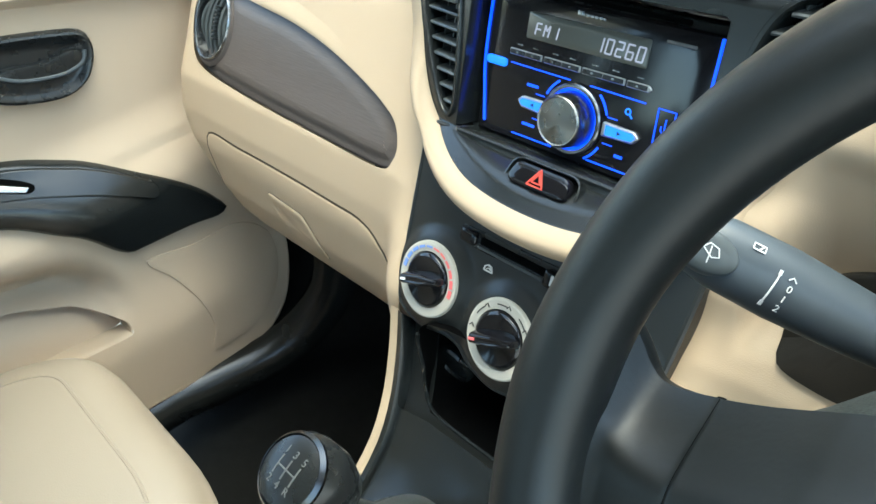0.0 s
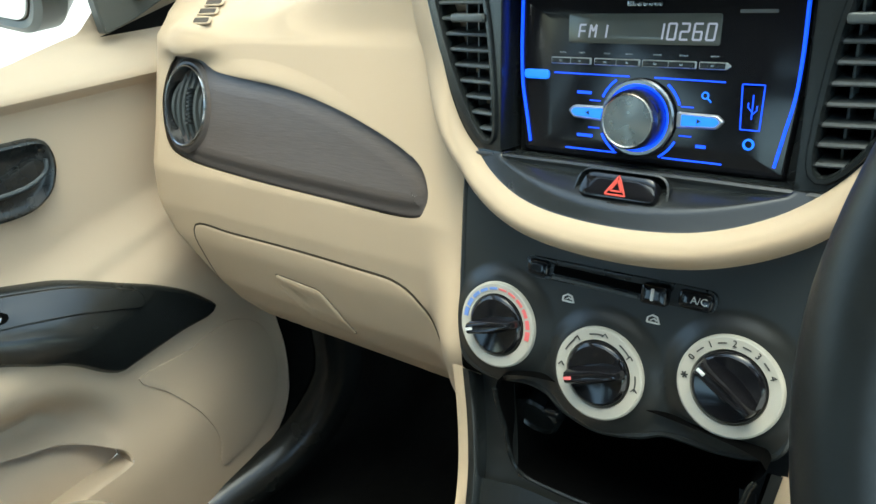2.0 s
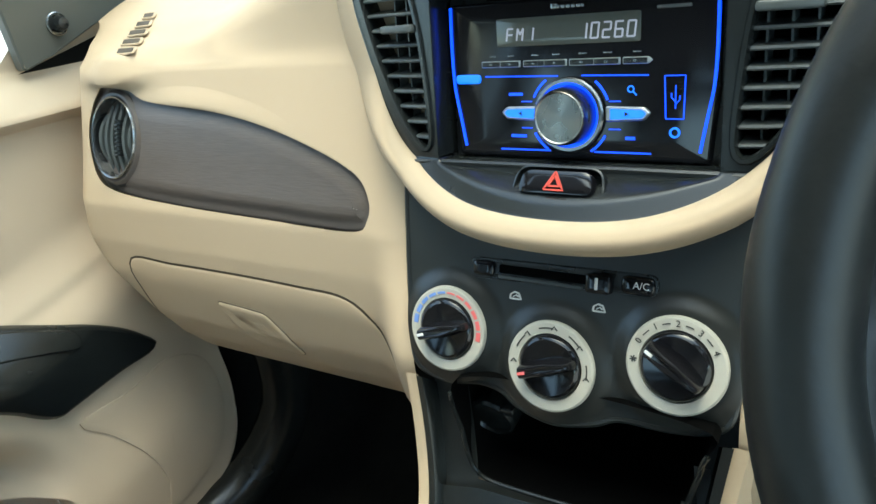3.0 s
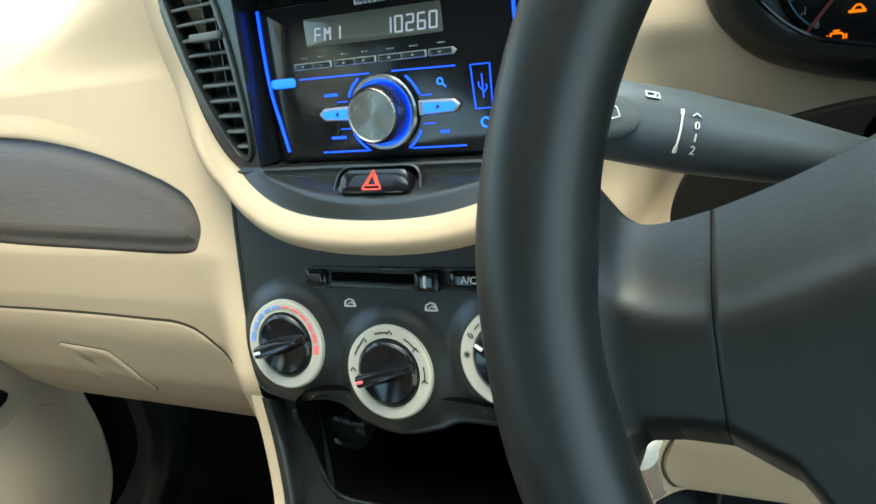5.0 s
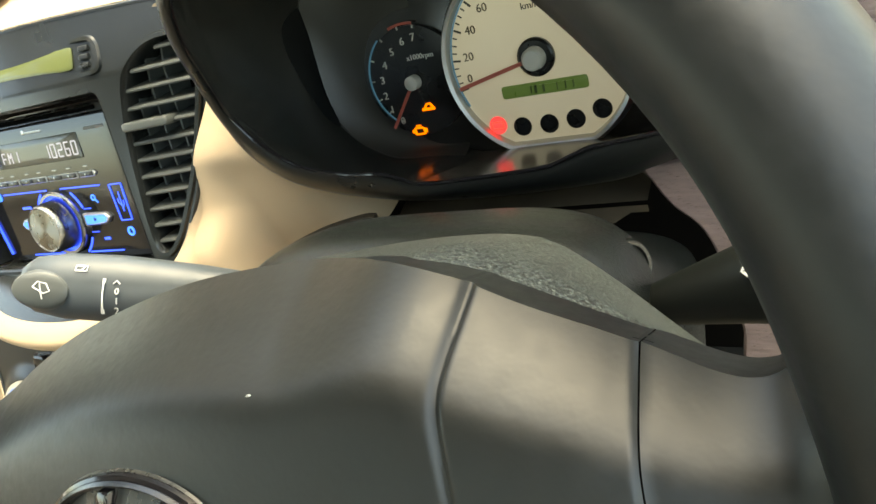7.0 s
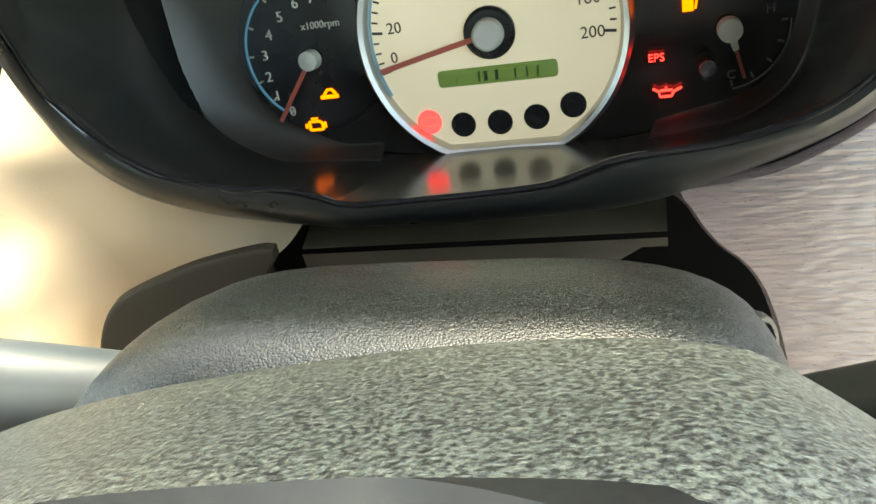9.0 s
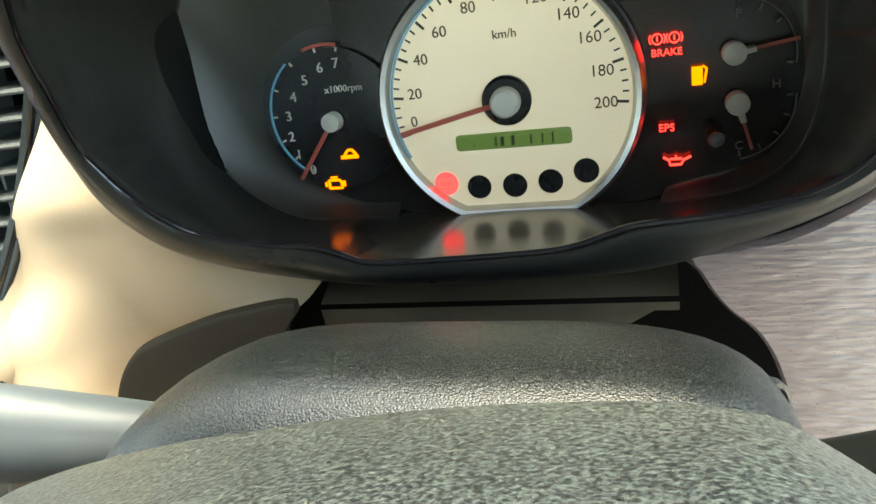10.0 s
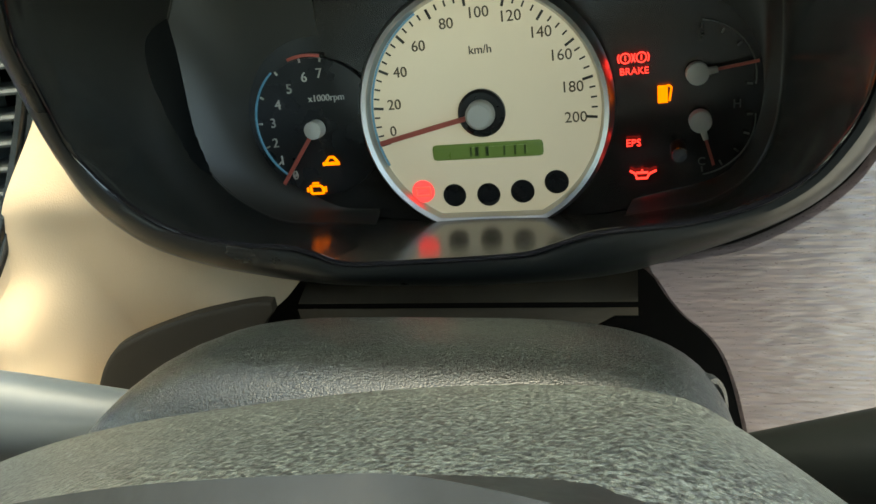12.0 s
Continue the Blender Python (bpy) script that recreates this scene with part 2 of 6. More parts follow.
def bezel(outline, surf, prof):
    """A closed moulding that runs along an outline; prof holds (inset, height) round its section."""
    bm = bmesh.new()
    rings = [[surf(q.x, q.y, h) for q in inset(outline, w)] for w, h in prof]
    skin(bm, rings + [rings[0]])
    bmesh.ops.remove_doubles(bm, verts=bm.verts, dist=1e-6)
    return bm


def sheet(us, vs, keep, surf, snap=()):
    """A surface over a grid, with holes where keep() says no; the grid's ragged edge is drawn onto the snap outlines."""
    bm = bmesh.new()
    grid = {}
    kept = {(i, j): keep((us[i] + us[i + 1]) / 2, (vs[j] + vs[j + 1]) / 2) for i in range(len(us) - 1) for j in range(len(vs) - 1)}
    reach = 1.05 * math.hypot(us[1] - us[0], vs[1] - vs[0])
    lines = np.array([(q.x, q.y) for line in snap for q in curve(line, 900)]) if snap else None

    def at(i, j):
        if (i, j) not in grid:
            u, v = us[i], vs[j]
            round_it = [kept.get((i - a, j - b)) for a in (0, 1) for b in (0, 1)]
            if snap and False in round_it:
                d = np.hypot(lines[:, 0] - u, lines[:, 1] - v)
                k = int(d.argmin())
                if d[k] < reach:
                    u, v = lines[k]
            grid[i, j] = bm.verts.new(surf(float(u), float(v)))
        return grid[i, j]
    for i in range(len(us) - 1):
        for j in range(len(vs) - 1):
            if kept[i, j]:
                bm.faces.new((at(i, j), at(i + 1, j), at(i + 1, j + 1), at(i, j + 1)))
    return bm


def plate(outline, surf, prof, step=0.004, crown=0.0):
    """A panel of any outline: shaped edge from prof, then an even grid across its face."""
    last, h = inset(outline, prof[-1][0]), prof[-1][1]
    rim = bmesh.new()
    skin(rim, [[surf(q.x, q.y, k) for q in inset(outline, w)] for w, k in prof])
    us = steps(min(q.x for q in last) - step, max(q.x for q in last) + step, max(4, round((max(q.x for q in last) - min(q.x for q in last)) / step)))
    vs = steps(min(q.y for q in last) - step, max(q.y for q in last) + step, max(4, round((max(q.y for q in last) - min(q.y for q in last)) / step)))
    return join(rim, sheet(us, vs, lambda u, v: inside(last, u, v), lambda u, v: surf(u, v, h), (last,)))


def inside(outline, x, y):
    hit = False
    k = len(outline)
    for i in range(k):
        a, b = outline[i], outline[i - 1]
        if (a.y > y) != (b.y > y) and x < (b.x - a.x) * (y - a.y) / (b.y - a.y) + a.x:
            hit = not hit
    return hit


def tube(points, radii, n=16, flat=1.0, up=(0, 0, 1)):
    """A round or flattened bar along points; radii one number or one for each point."""
    bm = bmesh.new()
    pts = [Vector(p) for p in points]
    if not isinstance(radii, (list, tuple)):
        radii = [radii] * len(pts)
    rings = []
    for i, p in enumerate(pts):
        d = (pts[min(i + 1, len(pts) - 1)] - pts[max(i - 1, 0)]).normalized()
        a = d.cross(Vector(up))
        a = a.normalized() if a.length > 1e-4 else d.orthogonal().normalized()
        b = a.cross(d).normalized()
        rings.append([p + (a * math.cos(2 * math.pi * k / n) + b * flat * math.sin(2 * math.pi * k / n)) * radii[i] for k in range(n)])
    skin(bm, rings, cap_first=True, cap_last=True)
    return bm


def lathe(profile, place, n=32):
    """A turned body: profile of (radius, height); place(x, y, height) sets it in the world."""
    bm = bmesh.new()
    rings = [[place(r * math.cos(2 * math.pi * k / n), r * math.sin(2 * math.pi * k / n), h) for k in range(n)] for r, h in profile]
    skin(bm, rings, cap_first=True, cap_last=True)
    return bm


def block(surf, u0, u1, v0, v1, d0, d1, r=0.001, n=2):
    """A box with rounded corners and a bevelled face, laid on a surface."""
    o = rounded([(u0, v0), (u1, v0), (u1, v1), (u0, v1)], r, n)
    b = min(r, abs(d1 - d0)) * 0.5
    return panel(o, surf, [(0, d0), (0, d1 - b), (b * 0.4, d1 - b * 0.3), (b, d1)], fill=2)


def stroke(surf, points, w, d0, d1):
    """A flat printed or lit line along points on a surface."""
    bm = bmesh.new()
    p = [Vector(points[0])]
    for q in points[1:]:
        a, b = p[-1], Vector(q)
        k = max(1, math.ceil((b - a).length / 0.0025))
        p += [a.lerp(b, i / k) for i in range(1, k + 1)]
    low = []
    for i, q in enumerate(p):
        e = (p[min(i + 1, len(p) - 1)] - p[max(i - 1, 0)]).normalized()
        nrm = Vector((-e.y, e.x)) * w / 2
        low.append((q - nrm, q + nrm))
    rings = [[surf(a.x, a.y, d0), surf(a.x, a.y, d1), surf(b.x, b.y, d1), surf(b.x, b.y, d0)] for a, b in low]
    skin(bm, rings, cap_first=True, cap_last=True)
    return bm


def words(text, surf, u, v, size, d0, d1, turn=0.0, shear=0.0, squeeze=1.0):
    """Lettering in the built-in font, centred at (u, v) on a surface."""
    cu = bpy.data.curves.new("lettering", "FONT")
    cu.body, cu.size, cu.align_x, cu.align_y = text, size, "CENTER", "CENTER"
    cu.resolution_u = 3
    cu.shear = shear
    ob = bpy.data.objects.new("lettering", cu)
    me = bpy.data.meshes.new_from_object(ob)
    bm = bmesh.new()
    bm.from_mesh(me)
    top = bmesh.ops.extrude_face_region(bm, geom=bm.faces[:])
    for q in top["geom"]:
        if isinstance(q, bmesh.types.BMVert):
            q.co.z = 1.0
    ca, sa = math.cos(turn), math.sin(turn)
    for q in bm.verts:
        x, y = q.co.x * squeeze, q.co.y
        q.co = surf(u + x * ca - y * sa, v + x * sa + y * ca, d1 if q.co.z > 0.5 else d0)
    bpy.data.objects.remove(ob)
    bpy.data.curves.remove(cu)
    bpy.data.meshes.remove(me)
    return bm


def join(*parts):
    bm = bmesh.new()
    for p in parts:
        me = bpy.data.meshes.new("tmp")
        p.to_mesh(me)
        p.free()
        bm.from_mesh(me)
        bpy.data.meshes.remove(me)
    return bm


def ease(a, b, x):
    t = min(max((x - a) / (b - a), 0), 1)
    return t * t * (3 - 2 * t)


def steps(a, b, n):
    return [a + (b - a) * i / n for i in range(n + 1)]


def tilted(origin, lean):
    """A slanting face: u to the right, v up along it, d out of it towards the seats."""
    s, c, o = math.sin(radians(lean)), math.cos(radians(lean)), Vector(origin)
    return lambda u, v, d=0.0: o + Vector((u, v * s - d * c, v * c + d * s))


RAD = tilted((0, 0, 0.65), 20)           # the radio's face
HV = tilted((0, -0.046, 0.577), 29)      # the climate panel
CL = tilted((0.338, 0.092, 0.644), 17)   # the instrument dials
SP = tilted((0.337, 0.089, 0.648), 15)   # the speedometer, a little proud
WL = tilted((0.338, -0.221, 0.685), 33)  # the steering wheel
TURNED = radians(8)                      # the wheel stands turned a little


def WH(a, v, d=0.0):
    return WL(a * math.cos(TURNED) - v * math.sin(TURNED), a * math.sin(TURNED) + v * math.cos(TURNED), d)


def shift(surf, off):
    return lambda u, v, d=0.0: surf(u, v, d + off)


# ---- dashboard, passenger's side ----
KZ = (0.29, 0.32, 0.345, 0.37, 0.40, 0.43, 0.476, 0.51, 0.545, 0.58, 0.627, 0.66)
KY = (0.03, -0.004, -0.026, -0.047, -0.062, -0.068, -0.066, -0.058, -0.046, -0.024, 0.003, 0.022)


def outer_end(x, z):
    """How far the dashboard's rounded outer end turns away from the seats."""
    return 0.09 * (max(0.0, -0.535 + 0.085 * ease(0.52, 0.38, z) - x) / 0.075) ** 2


def face(x, z):
    """Depth of the passenger's side of the dashboard."""
    y = float(np.interp(z, KZ, KY))
    y -= 0.035 * ease(-0.175, -0.125, x) * ease(0.56, 0.46, z)           # the strip beside the climate panel
    y += outer_end(x, z)
    y -= 0.017 * math.exp(-((x + 0.487) / 0.038) ** 2) * ease(0.640, 0.656, z)   # the brow over the round vent
    return y


def dash_side(x, z, h=0.0):
    return Vector((x, face(x, z) - h, z))


dash = thing("dashboard", "cream moulded plastic dashboard across the car", "dashboard")
ROLL = [(0.022, 0.66), (0.045, 0.672), (0.085, 0.682), (0.16, 0.69), (0.30, 0.695), (0.50, 0.69)]


def dash_skin(x, s):
    if s <= 0:
        z = 0.66 + s * 0.37
        return Vector((x, face(x, z), z))
    y0, z0 = [float(np.interp(s, steps(0, 1, 5), [q[i] for q in ROLL])) for i in (0, 1)]
    lift = 0.075 * ease(-0.42, -0.15, x) * ease(0.0, 0.3, s)
    brow = math.exp(-((x + 0.487) / 0.036) ** 2) * (1 - ease(0.0, 0.32, s))
    return Vector((x, y0 + outer_end(x, 0.66) * (1 - ease(0, 0.6, s)) - 0.017 * brow, z0 + lift + 0.012 * brow * ease(-0.05, 0.1, s)))



# brown panel with the round vent
BROWN_LINE = curve([(-0.440, 0.6345), (-0.35, 0.6275), (-0.279, 0.6155), (-0.216, 0.598), (-0.183, 0.584), (-0.1705, 0.569),
                    (-0.1705, 0.5560), (-0.186, 0.5465), (-0.277, 0.548), (-0.387, 0.551), (-0.482, 0.557), (-0.520, 0.569), (-0.534, 0.600),
                    (-0.529, 0.625), (-0.514, 0.6435), (-0.490, 0.6495), (-0.468, 0.6435)], 150)
VENT_FACE = tilted((-0.490, -0.006, 0.6005), 31)
VENT = lambda u, v, d=0.0: VENT_FACE(u * 0.86, v, d)


def vent_hole(bm):
    """Cuts the round opening of the side vent."""
    back = Matrix.Rotation(radians(31), 3, "X")
    gone = []
    for f in bm.faces:
        off = back @ (f.calc_center_median() - VENT(0, 0, 0))
        if math.hypot(off.x / 0.86, off.z) < 0.0415:
            gone.append(f)
    bmesh.ops.delete(bm, geom=gone, context="FACES")
    return bm


part("passenger_shell", vent_hole(sheet(steps(-0.612, -0.115, 150), steps(0.29, 0.66, 110) + [0.66 + q for q in steps(0, 1, 30)[1:]], lambda u, v: not inside(BROWN_LINE, u, v),
                                        lambda u, v: dash_skin(u, (v - 0.66) / 0.37 if v <= 0.66 else v - 0.66), (BROWN_LINE,))), CREAM, dash)
part("brown_panel", vent_hole(plate(BROWN_LINE, dash_side, [(-0.003, -0.006), (-0.0012, -0.0050), (0.0006, -0.0046), (0.0030, -0.0044), (0.0060, -0.0034), (0.0090, -0.0012), (0.0120, -0.0003), (0.0160, 0.0)], 0.003)),
     BROWN, dash, "brown grained trim panel")
top_edge = [(w, q0) for w, q0 in ((-0.017, 0.0003), (-0.0135, 0.0012), (-0.011, 0.0021), (-0.008, 0.0032), (-0.0035, 0.0042), (-0.0005, 0.0042), (0.0008, 0.0028), (0.0008, -0.004))]
first = max(range(len(BROWN_LINE)), key=lambda i: BROWN_LINE[i].x)
bm = bmesh.new()
rings = []
count = 108
for i in range(count):
    k = (first - 6 - i) % len(BROWN_LINE)
    if BROWN_LINE[k].x < -0.455:
        break
    fade = ease(0, 60, i) * (1 - ease(-0.36, -0.452, BROWN_LINE[k].x))
    rings.append([dash_side(*inset(BROWN_LINE, w)[k], q0 * fade - 0.0004) for w, q0 in top_edge])
skin(bm, rings, closed=False)
part("trim_brow", bm, CREAM, dash)
part("vent_collar", lathe([(0.0400, -0.012), (0.0405, 0.0075), (0.0435, 0.0075), (0.0470, 0.005), (0.0490, -0.002)], VENT, 56), BROWN, dash)
round_vent = part("round_vent", lathe([(0.0375, -0.03), (0.0375, 0.006), (0.0385, 0.0095), (0.0400, 0.0100), (0.0412, 0.008), (0.0415, -0.02)], VENT, 56), DARKCHROME, dash, "silver-ringed round air vent")
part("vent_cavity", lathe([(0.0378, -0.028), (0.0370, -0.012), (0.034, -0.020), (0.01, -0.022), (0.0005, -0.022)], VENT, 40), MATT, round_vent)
for i in range(6):
    x = -0.027 + i * 0.0108
    hh = math.sqrt(max(0.0, 0.0355 ** 2 - x * x))
    bm = bmesh.new()
    skin(bm, [[VENT(x - 0.0022, y, h0 - 0.001), VENT(x - 0.0005, y, h0 + 0.001), VENT(x + 0.0012, y, h0 - 0.001), VENT(x + 0.0012, y, h0 - 0.014), VENT(x - 0.0022, y, h0 - 0.014)] for y, h0 in [(hh * f, 0.009 * (1 - f * f) - 0.002) for f in steps(-1, 1, 12)]], cap_first=True, cap_last=True)
    part("slat", bm, VANE, round_vent)
for i in range(9):
    part("thumb_rib", block(VENT, 0.0035, 0.0085, -0.018 + i * 0.0042, -0.016 + i * 0.0042, 0.0, 0.0088, 0.0006), BLACK, round_vent)
# demister slots at the outer end of the dashboard
DEMIST = tilted((-0.490, 0.065, 0.6800), 81)
for i, wide in enumerate((0.0115, 0.0128, 0.0120, 0.0098, 0.0072)):
    c = (0.0185 - i * 0.0090, -0.034 + i * 0.0172)
    SLOT = rounded([(c[0] - wide + 0.003, c[1] - 0.0046), (c[0] + wide + 0.003, c[1] - 0.0034), (c[0] + wide - 0.003, c[1] + 0.0046), (c[0] - wide - 0.003, c[1] + 0.0038)], 0.0015)
    part("demister_slot", panel(SLOT, DEMIST, [(0.0, 0.0), (0.0002, 0.0013)], fill=2), SEAM, dash)
    part("demister_frame", bezel(SLOT, DEMIST, [(-0.0024, 0.0), (-0.0020, 0.0010), (-0.0008, 0.0014), (-0.0002, 0.0010), (0.0, 0.0)]), CREAM, dash)

# glovebox
GLOVE = curve([(-0.484, 0.493), (-0.42, 0.4945), (-0.33, 0.495), (-0.25, 0.4935), (-0.205, 0.491), (-0.179, 0.476), (-0.158, 0.443), (-0.148, 0.41),
               (-0.146, 0.36), (-0.165, 0.332), (-0.28, 0.328), (-0.40, 0.328), (-0.447, 0.345), (-0.466, 0.40), (-0.485, 0.455)], 110)
part("glovebox_seam", bezel(GLOVE, dash_side, [(-0.0011, -0.002), (-0.0011, 0.0006), (0.0010, 0.0006), (0.0010, -0.002)]), SEAM, dash)
glovebox = part("glovebox_door", panel(GLOVE, dash_side, [(0.0008, -0.002), (0.0010, 0.0005), (0.0018, 0.0009), (0.004, 0.0011), (0.008, 0.0012)], fill=8), CREAM, dash)
LATCH = rounded([(-0.369, 0.4625), (-0.306, 0.458), (-0.286, 0.434), (-0.276, 0.411), (-0.335, 0.413), (-0.357, 0.436)], 0.007)
part("latch_seam", bezel(LATCH, shift(dash_side, 0.0012), [(-0.0005, -0.001), (-0.0005, 0.0004), (0.0003, 0.0004), (0.0003, -0.001)]), SEAM, glovebox)
latch = part("glovebox_latch", panel(LATCH, shift(dash_side, 0.0016), [(0, -0.001), (0.0006, 0.0006), (0.0016, 0.0012), (0.005, 0.0016), (0.012, 0.0004)], fill=4), CREAM, glovebox)

# ---- centre: fascia, cream band ----
def crowned(u, v, h=0.0):
    d = 0.022 - 0.9 * u * u + 0.75 * max(0.0, -0.05 - v) - 0.3 * max(0.0, v - 0.07)
    return RAD(u, v, d + h)


HALF = [(0.0, -0.0785), (0.055, -0.0745), (0.096, -0.0615), (0.125, -0.043), (0.143, -0.018), (0.156, 0.015), (0.170, 0.05), (0.179, 0.083), (0.166, 0.101), (0.09, 0.107)]
HALF_R = [(0.0, -0.0785), (0.052, -0.0750), (0.090, -0.0625), (0.1155, -0.0435), (0.1335, -0.018), (0.1500, 0.015)] + HALF[6:]
FASCIA = curve(HALF_R + [(0.0, 0.109)] + [(-u, v) for u, v in reversed(HALF[1:])], 160)
RADIO_HOLE = rounded([(-0.094, -0.0495), (0.094, -0.0495), (0.094, 0.062), (-0.094, 0.062)], [0.003, 0.003, 0.006, 0.006])
VENT_R = curve([(0.1045, -0.043), (0.113, -0.040), (0.126, -0.024), (0.146, 0.012), (0.161, 0.05), (0.166, 0.072), (0.157, 0.083), (0.134, 0.082), (0.116, 0.066), (0.107, 0.036), (0.102, -0.004), (0.1005, -0.034)], 80)
VENT_L = [Vector((-q.x, q.y)) for q in VENT_R]


def shelved(u, v, h=0.0):
    """The fascia with the sloping ledge that sinks in under the radio."""
    d = 0.022 - 0.9 * u * u + 0.75 * max(0.0, -0.05 - v) - 0.3 * max(0.0, v - 0.07)
    crest = -0.0705 + 0.0185 * (u / 0.0955) ** 2
    f = min(max((v - crest) / (-0.0495 - crest), 0.0), 1.0) if abs(u) < 0.0955 else 0.0
    d -= (d + 0.003) * f ** 1.8 * (1 - ease(0.0895, 0.0945, abs(u))) * (v < -0.0490)
    return RAD(u, v, d + h)


stack = thing("centre_fascia", "dark grey plastic centre fascia with two air vents", "fascia")
part("fascia", sheet(steps(-0.184, 0.184, 184), steps(-0.082, -0.074, 4) + steps(-0.074, -0.048, 26)[1:] + steps(-0.048, 0.112, 80)[1:],
                     lambda u, v: inside(FASCIA, u, v) and not (inside(RADIO_HOLE, u, v) or inside(VENT_R, u, v) or inside(VENT_L, u, v)), shelved, (FASCIA, RADIO_HOLE, VENT_R, VENT_L)), DARK, stack, sharp=50)
part("fascia_edge", bezel(FASCIA, crowned, [(-0.003, -0.010), (-0.0022, -0.0010), (-0.0010, 0.0004), (0.0006, 0.0003), (0.0012, -0.0008), (0.0012, -0.006)]), DARK, stack)


def span(line, v):
    """How far an outline reaches across at one height."""
    xs = [a.x + (b.x - a.x) * (v - a.y) / (b.y - a.y) for a, b in zip(line, line[1:] + line[:1]) if (a.y - v) * (b.y - v) < 0]
    return (min(xs), max(xs)) if xs else (0.0, 0.0)


for side, line in (("left", VENT_L), ("right", VENT_R)):
    vent = part("air_vent", bezel(line, crowned, [(-0.003, 0.0), (-0.0018, 0.0022), (0.0004, 0.0022), (0.0016, 0.0), (0.0022, -0.02), (-0.002, -0.02)]), DARK, stack, "dark upright air vent")
    bm = bmesh.new()
    duct = inset(line, -0.0015)
    skin(bm, [[crowned(q.x, q.y, h) for q in duct] for h in (-0.002, -0.02, -0.042)], cap_last=True)
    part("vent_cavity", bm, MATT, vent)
    sgn = -1 if side == "left" else 1
    for i in range(12):
        v = -0.036 + i * 0.0104
        u0, u1 = span(line, v - 0.001)
        a0, a1 = span(line, v + 0.005)
        u0, u1 = max(u0, a0), min(u1, a1)
        if u1 - u0 < 0.006:
            continue
        bm = bmesh.new()
        skin(bm, [[crowned(u, v - 0.0008, -0.0015), crowned(u, v + 0.0002, -0.0008), crowned(u, v + 0.0014, -0.0015), crowned(u, v + 0.0045, -0.020), crowned(u, v + 0.003, -0.020)] for u in steps(u0, u1, 4)], cap_first=True, cap_last=True)
        part("slat", bm, VANE, vent)
    for u in (0.112, 0.124, 0.136):
        row = [q.y for q in line if abs(abs(q.x) - u) < 0.003]
        bm = bmesh.new()
        skin(bm, [[crowned(sgn * u - 0.0006, v, -0.010), crowned(sgn * u + 0.0006, v, -0.010), crowned(sgn * u + 0.0006, v, -0.026), crowned(sgn * u - 0.0006, v, -0.026)] for v in steps(min(row), max(row), 6)], cap_first=True, cap_last=True)
        part("vane", bm, VANE, vent)
    part("vent_tab", block(crowned, *sorted((sgn * 0.108, sgn * 0.140)), 0.035, 0.0405, -0.006, 0.005, 0.002), VANE, vent)

# radio recess walls
bm = bmesh.new()
skin(bm, [[shelved(q.x, q.y, 0.0004) if q.y > -0.0485 else RAD(q.x, q.y, -0.003) for q in inset(RADIO_HOLE, -0.0005)], [RAD(q.x, q.y, -0.03) for q in inset(RADIO_HOLE, 0.003)]])
part("radio_surround", bm, DARK, stack)

# hazard switch
HZ = tilted(RAD(0, -0.0600, 0.0245), 48)
part("hazard_bezel", bezel(rounded([(-0.031, -0.0115), (0.031, -0.0115), (0.028, 0.0105), (-0.028, 0.0105)], 0.009), HZ, [(-0.0016, -0.022), (-0.0008, 0.0010), (0.0004, 0.0014), (0.0016, -0.002), (0.0016, -0.020)]), DARK, stack)
hazard = part("hazard_button", panel(rounded([(-0.026, -0.0085), (0.026, -0.0085), (0.023, 0.008), (-0.023, 0.008)], 0.007), HZ, [(0, -0.003), (0, 0.003), (0.001, 0.005), (0.003, 0.006)], fill=3), PIANO, stack, "black hazard light button")
for k in (0.0064, 0.0036):
    tri = [(-k, -k * 0.85 - 0.0002), (k, -k * 0.85 - 0.0002), (0, k * 0.95), (-k, -k * 0.85 - 0.0002)]
    part("hazard_mark", stroke(HZ, tri, 0.0011, 0.0055, 0.0068), RED, hazard, "red triangle outline")

# clock above the radio
clock = part("clock", panel(rounded([(-0.098, 0.072), (0.104, 0.072), (0.100, 0.094), (-0.094, 0.094)], 0.008), crowned, [(-0.001, -0.001), (0.0, 0.0015), (0.002, 0.002), (0.003, 0.0004)], fill=3), DARK, stack, "digital clock panel")
part("clock_display", block(crowned, -0.055, 0.082, 0.077, 0.090, 0.0005, 0.0016, 0.002), LCD_CLOCK, clock, "green liquid crystal clock display")
for k in range(3):
    part("clock_button", block(crowned, 0.088, 0.095, 0.0765 + k * 0.0048, 0.0795 + k * 0.0048, 0.0, 0.0022, 0.001), BLACK, clock)

# the cream band that runs round under the fascia
band_line = [q for q in curve(list(reversed([(-u, v) for u, v in HALF[1:8]])) + HALF_R[:8], 90, closed=False)]
bm = bmesh.new()
rings = []
